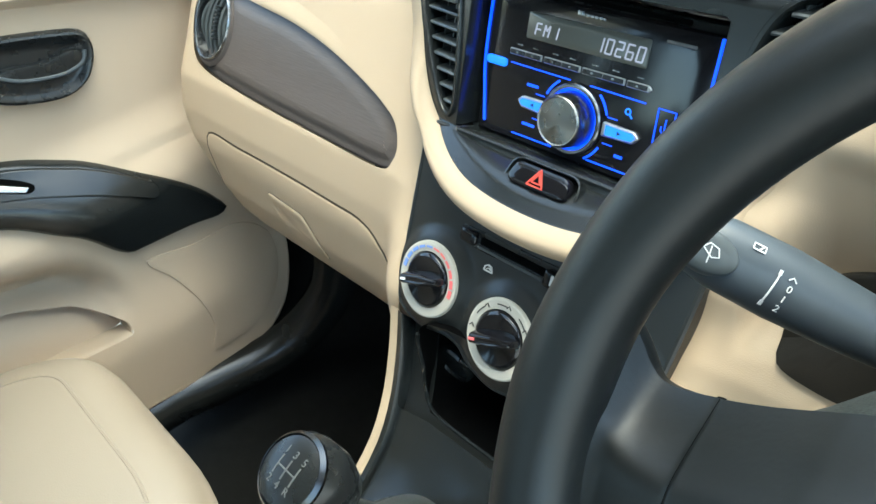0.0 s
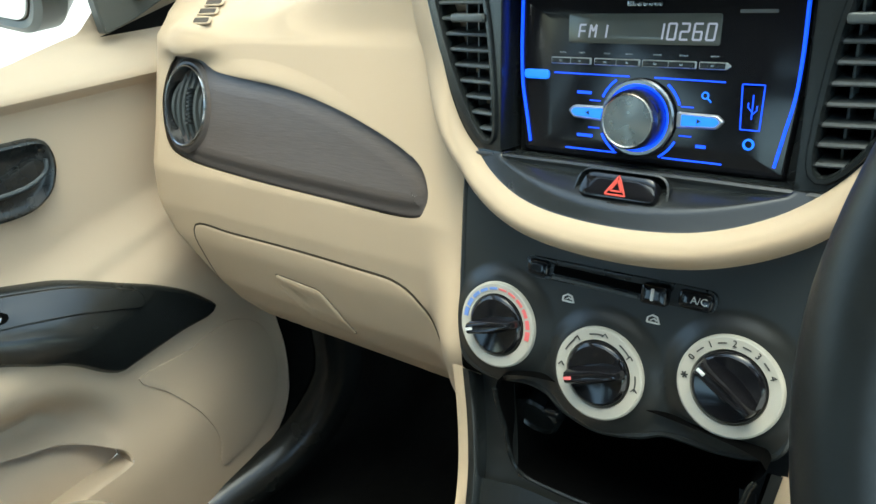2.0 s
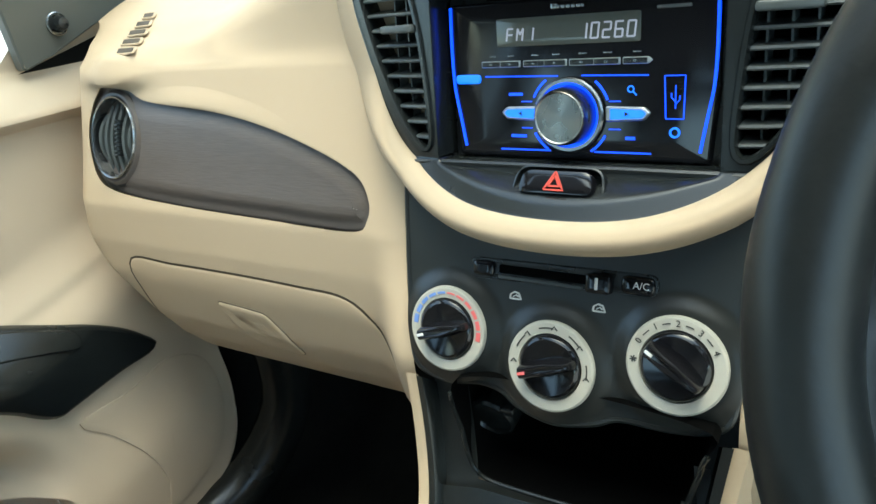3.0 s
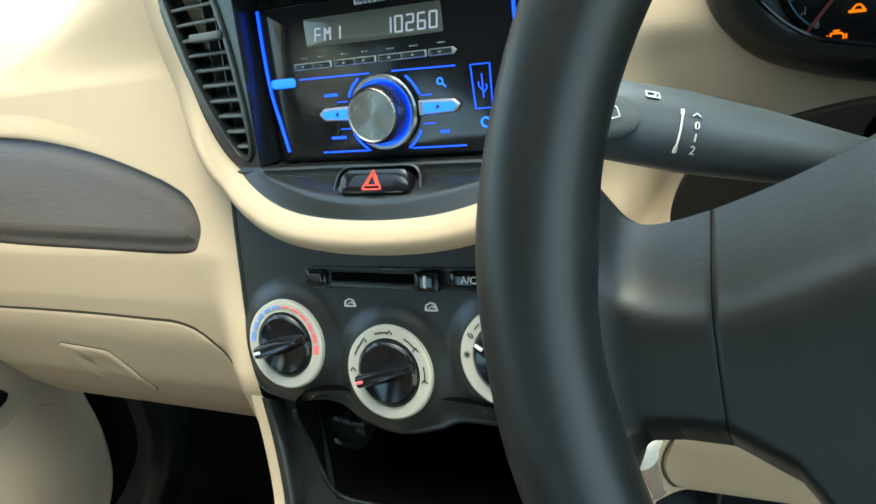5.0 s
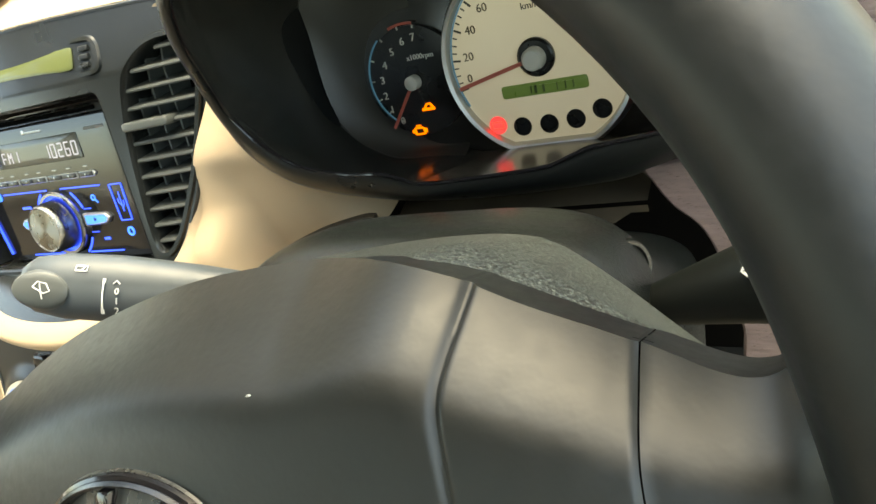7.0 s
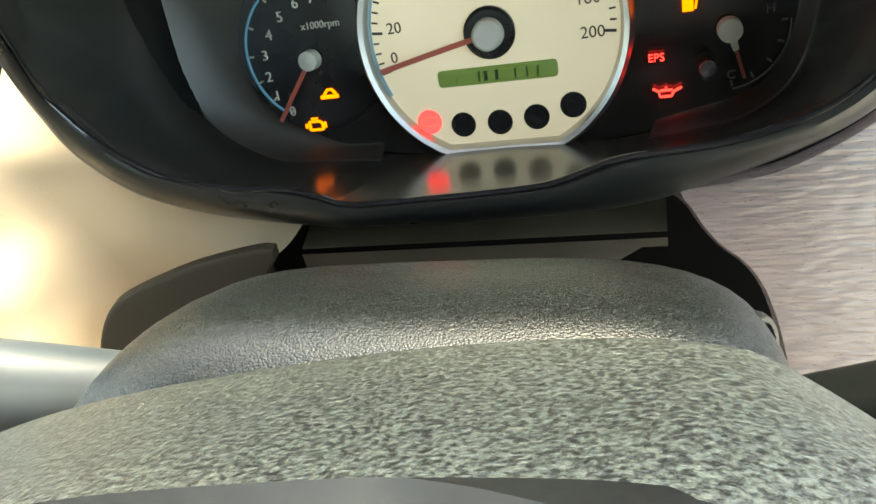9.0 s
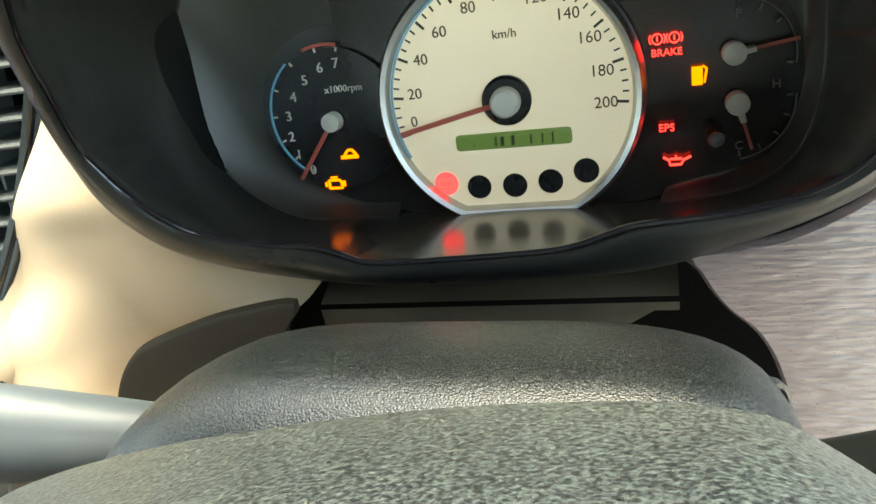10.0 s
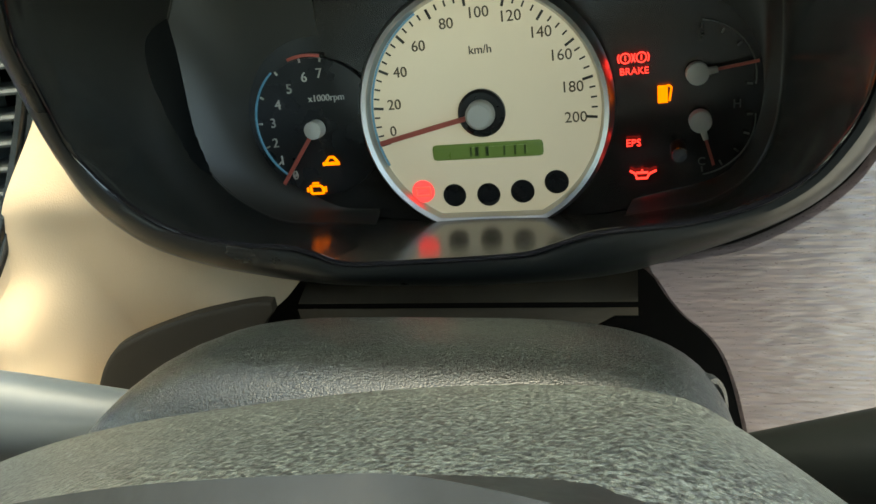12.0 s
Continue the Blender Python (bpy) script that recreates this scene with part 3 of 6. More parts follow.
for i, q in enumerate(band_line):
    e = (band_line[min(i + 1, 89)] - band_line[max(i - 1, 0)]).normalized()
    out = Vector((e.y, -e.x))
    low = ease(0.02, -0.05, q.y)
    right = ease(0.105, 0.14, q.x)
    w = 0.0225 + 0.012 * (1 - low) * (1 - right) - 0.012 * right * ease(-0.01, 0.05, q.y)
    d0 = 0.022 - 0.9 * q.x * q.x + 0.75 * max(0.0, -0.05 - q.y)
    ring = []
    for f, h in ((-0.06, -0.006), (0.0, 0.001), (0.04, 0.0034), (0.10, 0.0058), (0.20, 0.0085), (0.32, 0.0105), (0.45, 0.0113), (0.58, 0.0108), (0.70, 0.0092), (0.80, 0.0068), (0.88, 0.0038), (0.94, 0.0004), (0.985, -0.0040), (1.01, -0.009), (1.03, -0.018), (1.04, -0.04)):
        p = q + out * w * f
        ring.append(RAD(p.x, p.y, d0 + h * (0.25 + 0.75 * low) * (1 - 0.75 * right) - (1 - low) * 0.020 * max(f, 0) * (1 - right) - 0.03 * right * max(f, 0)))
    rings.append(ring)
skin(bm, rings, closed=False)
part("cream_band", bm, CREAM, dash, sharp=75)

# ---- climate panel ----
climate = thing("climate_panel", "charcoal climate control panel with three round dials", "control panel")
DIALS = ((-0.080, -0.0825), (-0.001, -0.095), (0.079, -0.0795))


def bulged(u, v, h=0.0):
    d = 0.0
    for a, b in DIALS:
        r = math.hypot(u - a, v - b)
        d = max(d, 0.005 * (1 - ease(0.030, 0.044, r)))
    return HV(u, v, d + h)


CLIMATE = curve([(-0.118, 0.033), (-0.1235, 0.026), (-0.121, -0.03), (-0.1165, -0.09), (-0.112, -0.113), (-0.100, -0.121), (-0.080, -0.1235), (-0.056, -0.120), (-0.040, -0.1225), (-0.026, -0.131), (0.0, -0.1365), (0.028, -0.131), (0.045, -0.124), (0.075, -0.1235), (0.098, -0.120), (0.111, -0.112), (0.1155, -0.09), (0.121, -0.03), (0.1235, 0.026), (0.118, 0.033), (0.06, 0.034), (0.0, 0.034), (-0.06, 0.034)], 240)
part("panel", sheet(steps(-0.126, 0.126, 126), steps(-0.138, 0.032, 85), lambda u, v: inside(CLIMATE, u, v), bulged, (CLIMATE,)), PANEL, climate)
part("panel_edge", bezel(CLIMATE, HV, [(-0.001, -0.012), (-0.0006, 0.0), (0.001, 0.0012), (0.003, 0.0005), (0.003, -0.008)]), PANEL, climate)
for k, (a, b) in enumerate(DIALS):
    place = lambda x, y, h, a=a, b=b: HV(a + x, b + y, 0.005 + h)
    dial = part("dial", lathe([(0.0216, -0.004), (0.0216, 0.0015), (0.0222, 0.0030), (0.0288, 0.0034), (0.0300, 0.0026), (0.0306, -0.002)], place, 64), DIALRING, climate, "ivory dial ring with printed scale")
    knob = part("knob", lathe([(0.0214, -0.004), (0.0214, 0.0030), (0.0204, 0.0050), (0.0184, 0.0062), (0.012, 0.0052), (0.002, 0.0045)], place, 48), PIANO, dial, "black rotary knob")
    ang = radians((197, 197, 148)[k])
    ca, sa = math.cos(ang), math.sin(ang)
    grip = lambda x, y, h, p=place, ca=ca, sa=sa: p(x * ca - y * sa, x * sa + y * ca, h)
    part("grip", panel(rounded([(-0.0195, -0.0028), (0.0, -0.0052), (0.0195, -0.0046), (0.0202, 0.0), (0.0195, 0.0046), (0.0, 0.0052), (-0.0195, 0.0028)], 0.0022), grip, [(-0.0008, 0.003), (0.0, 0.008), (0.0009, 0.0125), (0.0018, 0.0140), (0.0026, 0.0143)], fill=3, crown=-0.0006), PIANO, dial)
    part("pointer", block(grip, 0.0128, 0.0180, -0.0010, 0.0010, 0.0135, 0.0150, 0.0004), HOT if k == 1 else WHITE, dial)
    top = 0.0036
    if k == 0:
        for j in range(11):
            a0 = radians(178 - j * 17.5)
            w = 0.0012 + 0.0022 * abs(j - 5) / 5
            part("scale_mark", stroke(place, [(0.0257 * math.cos(a0 - s), 0.0257 * math.sin(a0 - s)) for s in steps(0, radians(14), 4)], w, 0.003, top), COLD if j < 5 else HOT, dial)
    elif k == 1:
        for j in range(4):
            a0 = radians(157 - j * 48)
            part("scale_mark", stroke(place, [(0.0257 * math.cos(a0 - s), 0.0257 * math.sin(a0 - s)) for s in steps(0, radians(22), 4)], 0.0009, 0.003, top), INK, dial)
        for j, a0 in enumerate((180, 130, 85, 38, -8)):
            a0 = radians(a0)
            part("air_symbol", stroke(place, [(0.0257 * math.cos(a0) - 0.002, 0.0257 * math.sin(a0) - 0.001), (0.0257 * math.cos(a0), 0.0257 * math.sin(a0) + 0.0015), (0.0257 * math.cos(a0) + 0.002, 0.0257 * math.sin(a0) - 0.001)], 0.0008, 0.003, top), INK, dial)
    else:
        for j, s in enumerate("01234"):
            a0 = radians(152 - j * 31)
            part("digit", words(s, place, 0.0257 * math.cos(a0), 0.0257 * math.sin(a0), 0.0056, 0.003, top, turn=a0 - math.pi / 2), INK, dial)
            if j < 4:
                part("scale_mark", stroke(place, [(0.0257 * math.cos(a0 - s), 0.0257 * math.sin(a0 - s)) for s in steps(radians(10), radians(21), 3)], 0.0007, 0.003, top), INK, dial)
        for q in range(3):
            w = radians(q * 60 + 15)
            part("fan_symbol", stroke(place, [(-0.0255 + 0.0021 * math.cos(w), 0.0005 + 0.0021 * math.sin(w)), (-0.0255 - 0.0021 * math.cos(w), 0.0005 - 0.0021 * math.sin(w))], 0.0008, 0.003, top), INK, dial)
slider = part("slider_slot", panel(rounded([(-0.066, -0.0445), (0.064, -0.0415), (0.064, -0.0285), (-0.066, -0.0305)], 0.006), HV, [(-0.001, -0.002), (0.0, 0.001), (0.001, 0.0012), (0.003, 0.0006)], fill=3), BLACK, climate, "black slider and button strip")
part("slot", block(HV, -0.044, 0.026, -0.0395, -0.0335, 0.0004, 0.0014, 0.001), MATT, slider)
part("slot_rail", block(HV, -0.044, 0.016, -0.0428, -0.0405, 0.0006, 0.0022, 0.0006), VANE, slider)
part("end_button", block(HV, -0.063, -0.047, -0.0425, -0.032, 0.0, 0.004, 0.003), PIANO, slider)
part("slider_tab", block(HV, 0.020, 0.036, -0.043, -0.031, 0.0, 0.008, 0.002), PIANO, slider)
part("tab_mark", block(HV, 0.0265, 0.0285, -0.0405, -0.033, 0.007, 0.0086, 0.0004), WHITE, slider)
part("ac_button", block(HV, 0.041, 0.062, -0.0418, -0.030, 0.0, 0.003, 0.004), PIANO, slider)
part("ac_lettering", words("A/C", HV, 0.0540, -0.0358, 0.0062, 0.0025, 0.0034), WHITE, slider, "white lettering A/C")
for u in (-0.031, 0.0275):
    part("car_symbol", stroke(HV, [(u - 0.004, -0.0555), (u - 0.0036, -0.0525), (u - 0.0008, -0.0508), (u + 0.0022, -0.0515), (u + 0.004, -0.0555), (u - 0.004, -0.0555)], 0.0009, 0.0, 0.0012), WHITE, climate)
    part("air_arrow", stroke(HV, [(u - 0.0018, -0.0542), (u + 0.0004, -0.0527), (u + 0.0022, -0.0540)], 0.0006, 0.0, 0.0012), WHITE, climate)

# ---- radio ----
radio = thing("car_radio", "double-height black car radio with blue lights, tuned and switched on", "car radio")
part("chassis", block(RAD, -0.0915, 0.0915, -0.053, 0.056, -0.05, -0.006, 0.003), BLACK, radio)
FACE = rounded([(-0.0845, -0.0485), (0.0845, -0.0485), (0.0885, -0.005), (0.0875, 0.0505), (-0.0875, 0.0505), (-0.0885, -0.005)], 0.003)
part("face", panel(FACE, RAD, [(0, -0.008), (0, -0.001), (0.001, 0.0), (0.002, 0.0002)], fill=4), PIANO, radio)
part("disc_slot", block(RAD, -0.062, 0.062, 0.0515, 0.0545, -0.006, -0.0045, 0.001), MATT, radio)
part("display", block(RAD, -0.0525, 0.0430, 0.0225, 0.0400, 0.0, 0.0009, 0.0015), LCD, radio, "dim grey radio display")
SEGMENTS = {"0": "abcdef", "1": "bc", "2": "abged", "6": "acdefg", "F": "aefg", "M": "efbcmn"}
STROKES = {"a": ((0, 1), (1, 1)), "b": ((1, 1), (1, 0.5)), "c": ((1, 0.5), (1, 0)), "d": ((0, 0), (1, 0)), "e": ((0, 0), (0, 0.5)), "f": ((0, 0.5), (0, 1)), "g": ((0, 0.5), (1, 0.5)), "m": ((0, 1), (0.5, 0.5)), "n": ((0.5, 0.5), (1, 1))}


def segments(text, u, v, w, h, pitch):
    """Slanting seven-segment characters of a liquid crystal display."""
    pieces = []
    for i, ch in enumerate(text):
        for k in SEGMENTS[ch]:
            (x0, y0), (x1, y1) = STROKES[k]
            x0, y0, x1, y1 = [0.06 + 0.88 * q for q in (x0, y0, x1, y1)]
            pieces.append(stroke(RAD, [(u + i * pitch + x0 * w + y0 * 0.0012, v + y0 * h), (u + i * pitch + x1 * w + y1 * 0.0012, v + y1 * h)], 0.0011, 0.0008, 0.0012))
    return join(*pieces)


part("station_lettering", segments("FM1", -0.0455, 0.0255, 0.0045, 0.0085, 0.0072), WHITE_GLOW, radio, "lit lettering FM1")
part("frequency_lettering", segments("10260", 0.0040, 0.0250, 0.0052, 0.0100, 0.0076), WHITE_GLOW, radio, "lit digits 10260")
for i, (u, w, tall) in enumerate(((-0.0140, 0.0040, 0.0034), (-0.0098, 0.0016, 0.0022), (-0.0074, 0.0026, 0.0022), (-0.0040, 0.0026, 0.0022), (-0.0006, 0.0026, 0.0022), (0.0028, 0.0026, 0.0022), (0.0058, 0.0018, 0.0022))):
    part("maker_mark", block(RAD, u, u + w, 0.0440, 0.0440 + tall, 0.0, 0.0005, 0.0005), DARKCHROME, radio)
part("model_plate", block(RAD, 0.0520, 0.0720, 0.0400, 0.0420, 0.0, 0.0006, 0.0006), DIM, radio)
for s in (-1, 1):
    line = curve([(s * 0.0865, 0.049), (s * 0.0868, 0.02), (s * 0.0858, -0.003), (s * 0.0825, -0.022), (s * 0.079, -0.042)], 20, closed=False)
    part("edge_light", stroke(RAD, line, 0.0016, -0.001, 0.0014), BLUE_GLOW, radio, "blue light strip")
for u0, u1, count in ((-0.0642, -0.0358, 2), (-0.0338, -0.0036, 2), (-0.0022, 0.0308, 2), (0.0322, 0.0505, 1)):
    tips = [(u0, 0.0096), (u1, 0.0096), (u1, 0.0138), (u0, 0.0138)]
    if count == 1:
        tips[1:3] = [(u1 - 0.0025, 0.0096), (u1, 0.0117), (u1 - 0.0025, 0.0138)]
    row = part("preset_bar", panel(rounded(tips, 0.0008), RAD, [(0, 0.0), (0, 0.0010), (0.0004, 0.0014)], fill=2), SILVER, radio)
    wide = (u1 - u0 - 0.0012 - (0.0022 if count == 1 else 0)) / count
    for i in range(count):
        u = u0 + 0.0008 + i * wide
        part("preset_button", block(RAD, u, u + wide - 0.0006, 0.0102, 0.0132, 0.0010, 0.0020, 0.0004), BLACK, row)
        part("preset_number", block(RAD, u + wide * 0.42, u + wide * 0.55, 0.0109, 0.0125, 0.0018, 0.0023, 0.0001), DARKCHROME, row)
        part("preset_mark", block(RAD, u + wide * 0.35, u + wide * 0.68, 0.0163, 0.0173, 0.0, 0.0005, 0.0002), DARKCHROME, radio)
part("source_button", block(RAD, -0.0845, -0.0655, -0.0005, 0.0055, 0.0, 0.0022, 0.0025), BLUE_SOFT, radio, "lit blue button")
for pts, w in (([(-0.062, 0.0040), (-0.010, 0.0036)], 0.0008), ([(0.006, 0.0036), (0.048, 0.0030)], 0.0008), ([(-0.052, -0.0435), (-0.016, -0.0435)], 0.0009), ([(0.014, -0.0435), (0.050, -0.0435)], 0.0009),
               *[([(-0.0025 + 0.0268 * math.cos(radians(a)), -0.0205 + 0.0268 * math.sin(radians(a))) for a in range(lo, lo + 36, 6)], 0.0014) for lo in (20, 126, 206, 302)],
               ([(0.0235, -0.0122), (0.0310, -0.0122)], 0.0006), ([(-0.0285, -0.0122), (-0.0360, -0.0122)], 0.0006), ([(0.0235, -0.0292), (0.0310, -0.0292)], 0.0006), ([(-0.0285, -0.0292), (-0.0360, -0.0292)], 0.0006)):
    part("light_line", stroke(RAD, pts, w, 0.0, 0.0008), BLUE_GLOW, radio)
for s in (-1, 1):
    arrow = part("skip_button", panel(rounded([(s * 0.022, -0.0150), (s * 0.046, -0.0155), (s * 0.0500, -0.0190), (s * 0.046, -0.0235), (s * 0.022, -0.0245)][::s], 0.0015), RAD, [(0, 0.0), (0.0, 0.0022), (0.0008, 0.003)], fill=2), SILVER, radio, "silver-edged blue skip button")
    part("skip_mark", panel([Vector((s * 0.0345, -0.0180)), Vector((s * 0.0372, -0.0195)), Vector((s * 0.0345, -0.0210))][::s], RAD, [(0, 0.003), (0.0002, 0.0038)], fill=2), BLACK, arrow)
    part("skip_light", panel(rounded([(s * 0.025, -0.0162), (s * 0.0452, -0.0168), (s * 0.0478, -0.0191), (s * 0.0452, -0.0222), (s * 0.025, -0.0232)][::s], 0.001), RAD, [(0, 0.002), (0.0003, 0.0034)], fill=2), BLUE_SOFT, arrow)
KN = lambda x, y, h: RAD(-0.0025 + x, -0.0205 + y, h)
part("knob_ring", lathe([(0.0235, 0.0), (0.0235, 0.003), (0.0225, 0.004), (0.0205, 0.004), (0.0205, 0.0)], KN, 56), DARKCHROME, radio)
part("knob_light", lathe([(0.0205, 0.0), (0.0205, 0.0022), (0.0185, 0.0022), (0.0185, 0.0)], KN, 56), BLUE_GLOW, radio)
knob_ob = part("volume_knob", lathe([(0.0182, 0.0), (0.0178, 0.012), (0.0170, 0.0165), (0.0158, 0.0178), (0.0150, 0.0170), (0.002, 0.0172)], KN, 56), BRUSHED, radio, "spun metal volume knob")
axes = Matrix.Translation(KN(0, 0, 0)) @ Matrix.Rotation(radians(90 - 20), 4, "X")
knob_ob.data.transform(axes.inverted())
knob_ob.matrix_world = axes
part("usb_socket", stroke(RAD, [(0.0585, -0.0225), (0.0575, 0.0025), (0.0695, 0.0025), (0.0690, -0.0225), (0.0585, -0.0225)], 0.0006, 0.0, 0.0010), BLUE_GLOW, radio, "blue-framed socket cover")
part("usb_symbol", join(stroke(RAD, [(0.0640, -0.0165), (0.0640, -0.0030)], 0.0006, 0.0, 0.0008), stroke(RAD, [(0.0640, -0.0125), (0.0616, -0.0100), (0.0616, -0.0075)], 0.0006, 0.0, 0.0008), stroke(RAD, [(0.0640, -0.0140), (0.0664, -0.0115), (0.0664, -0.0090)], 0.0006, 0.0, 0.0008)), BLUE_GLOW, radio)
part("audio_socket", lathe([(0.0032, 0.0), (0.0032, 0.0012), (0.0021, 0.0012), (0.0021, 0.0)], lambda x, y, h: RAD(0.064 + x, -0.0305 + y, h), 24), BLUE_SOFT, radio)
for pts in ([(-0.045, -0.0075), (-0.035, -0.0075)], [(-0.044, -0.0345), (-0.033, -0.0345)], [(0.034, -0.0345), (0.040, -0.0345)]):
    part("button_mark", stroke(RAD, pts, 0.0018, 0.0, 0.0007), BLUE_GLOW, radio)
part("search_handle", stroke(RAD, [(0.0388, -0.0066), (0.0408, -0.0086)], 0.0008, 0.0, 0.0008), BLUE_SOFT, radio)
part("search_mark", bezel(oval(0.0372, -0.005, 0.0022, 0.0022, 16), RAD, [(0, 0.0), (0, 0.0008), (0.0008, 0.0008), (0.0008, 0.0)]), BLUE_SOFT, radio)

# ---- lower centre console ----
console = thing("centre_console", "dark plastic centre console with storage pocket and cream side rails", "console")
RAIL = [(0.113, -0.104, 0.466), (0.107, -0.120, 0.43), (0.101, -0.142, 0.392), (0.096, -0.170, 0.362), (0.091, -0.215, 0.338), (0.088, -0.28, 0.322), (0.088, -0.40, 0.315), (0.088, -0.62, 0.315)]
rail_pts = curve(RAIL, 40, closed=False)
for s in (-1, 1):
    bm = bmesh.new()
    rings = []
    for p in rail_pts:
        x, y, z = s * p.x, p.y, p.z
        rings.append([Vector((x - s * 0.001, y + 0.004, z - 0.012)), Vector((x - s * 0.001, y + 0.001, z - 0.001)), Vector((x + s * 0.003, y, z + 0.001)), Vector((x + s * 0.009, y, z)), Vector((x + s * 0.012, y + 0.004, z - 0.006)), Vector((x + s * 0.014, y + 0.06, z - 0.10)), Vector((x + s * 0.016, y + 0.16, z - 0.30))])
    skin(bm, rings, closed=False)
    part("side_rail", bm, CREAM, console, "cream side trim rail")
    bm = bmesh.new()
    rings = []
    for p in rail_pts:
        x, y, z = s * p.x, p.y, p.z
        rings.append([Vector((x, y + 0.003, z - 0.010)), Vector((x, y, z - 0.0005)), Vector((x - s * 0.006, y - 0.001, z)), Vector((x - s * 0.009, y + 0.002, z - 0.004)), Vector((x - s * 0.013, y + 0.035, z - 0.05))])
    skin(bm, rings, closed=False)
    part("inner_rail", bm, DARK, console)
# the pocket under the climate panel
bm = bmesh.new()
mouth = [Vector(p) for p in curve([(-0.070, -0.112, 0.480), (0.0, -0.100, 0.480), (0.100, -0.112, 0.485), (0.0985, -0.117, 0.462), (0.090, -0.122, 0.432), (0.081, -0.124, 0.402), (0.070, -0.125, 0.394), (0.030, -0.125, 0.3935), (-0.030, -0.125, 0.3925), (-0.060, -0.124, 0.394), (-0.071, -0.121, 0.405), (-0.0735, -0.117, 0.430)], 80)]
deep = [Vector((p.x * 0.92, p.y + 0.13, p.z - 0.03)) for p in mouth]
skin(bm, [mouth, [a.lerp(b, 0.2) for a, b in zip(mouth, deep)], [a.lerp(b, 0.6) for a, b in zip(mouth, deep)], deep], cap_last=True)
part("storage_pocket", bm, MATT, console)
part("pocket_lip", tube([p + Vector((0, -0.001, 0)) for p in mouth if p.z < 0.47], 0.0018, 8), DARK, console)
bm = bmesh.new()
ringed = curve(RAIL[:4], 30, closed=False)
flank = sheet(steps(0, 1, 20), steps(0, 1, 29), lambda u, v: True, lambda u, v: Vector((-ringed[round(v * 29)].x + 0.006 + u * 0.20, ringed[round(v * 29)].y + 0.014, ringed[round(v * 29)].z)))
for f in [f for f in flank.faces if inside([Vector((p.x, p.z)) for p in mouth], f.calc_center_median().x, f.calc_center_median().z)]:
    flank.faces.remove(f)
part("pocket_surround", flank, PANEL, console)
SOCK = tilted((-0.0605, -0.093, 0.430), -5)
socket = part("power_socket", lathe([(0.0185, -0.04), (0.0185, 0.004), (0.0165, 0.006), (0.0150, 0.004), (0.002, 0.0045)], lambda x, y, h: SOCK(x, y, h)), DARK, console, "black round power socket cover")
part("socket_tab", block(SOCK, 0.010, 0.022, 0.008, 0.016, -0.004, 0.006, 0.003), DARK, socket)
# the plinth round the gear lever
bm = bmesh.new()
rings = []
for p in curve(RAIL[2:], 32, closed=False):
    rings.append([Vector((-p.x + 0.008, p.y + 0.004, p.z - 0.003)), Vector((-p.x * 0.6, p.y + 0.006, p.z + 0.004)), Vector((0, p.y + 0.006, p.z + 0.006)), Vector((p.x * 0.6, p.y + 0.006, p.z + 0.004)), Vector((p.x - 0.008, p.y + 0.004, p.z - 0.003))])
skin(bm, rings, closed=False)
part("plinth", bm, DARK, console)

lever = thing("gear_lever", "black gear lever with chrome-ringed knob and leather boot", "gear lever")
KNOB = tilted((0.004, -0.266, 0.520), 62)
lever_knob = part("knob", lathe([(0.010, -0.045), (0.017, -0.034), (0.0235, -0.018), (0.026, -0.002), (0.0258, 0.006), (0.0235, 0.013), (0.0225, 0.0145)], KNOB, 40), BLACK, lever)
part("knob_collar", lathe([(0.0238, 0.010), (0.0240, 0.0142), (0.0218, 0.0168), (0.0210, 0.0150)], KNOB, 40), BLACKCHROME, lever_knob)
part("knob_cap", lathe([(0.0212, 0.013), (0.0208, 0.0160), (0.015, 0.0180), (0.006, 0.0188), (0.001, 0.019)], KNOB, 40), BLACK, lever_knob)
capd = lambda u, v, h=0.0: KNOB(u, v, 0.0192 - (u * u + v * v) * 7 + h)
for pts in ([(-0.008, 0.006), (-0.008, -0.006)], [(0, 0.006), (0, -0.006)], [(0.008, 0.006), (0.008, -0.006)], [(-0.008, 0), (0.008, 0)]):
    part("gate_mark", stroke(capd, [Vector(pts[0]).lerp(Vector(pts[1]), f) for f in steps(0, 1, 4)], 0.0009, -0.0005, 0.0004), DIM, lever_knob)
for s, u, v in (("1", -0.008, 0.0095), ("2", -0.008, -0.0095), ("3", 0, 0.0095), ("4", 0, -0.0095), ("5", 0.008, 0.0095), ("R", 0.008, -0.0095)):
    part("gate_lettering", words(s, capd, u, v, 0.0065, -0.0005, 0.0005), DIM, lever_knob)
part("shaft", tube([(0.004, -0.262, 0.50), (0.004, -0.25, 0.47), (0.003, -0.24, 0.44)], 0.008, 12), BLACK, lever)


def boot_at(f, a, out=0.0):
    """The leatherette boot: a squarish foot on the plinth, drawn in to the lever."""
    c = Vector((0.004, -0.262, 0.486)).lerp(Vector((0.0, -0.240, 0.338)), f)
    g = 0.19 + 0.81 * f ** 1.5
    ca, sa = math.cos(a), math.sin(a)
    sq = (abs(ca) ** 3.2 + abs(sa) ** 3.2) ** (-1 / 3.2) * f + (1 - f)
    fold = 1 + (0.07 * math.sin(f * 13 + math.sin(a) * 1.2) * math.sin(a * 2 + 1) + 0.03 * math.sin(5 * a + f * 4)) * (1 - f ** 4)
    return c + Vector((ca * (0.070 * g * sq * fold + out), sa * (0.088 * g * sq * fold + out), out))


bm = bmesh.new()
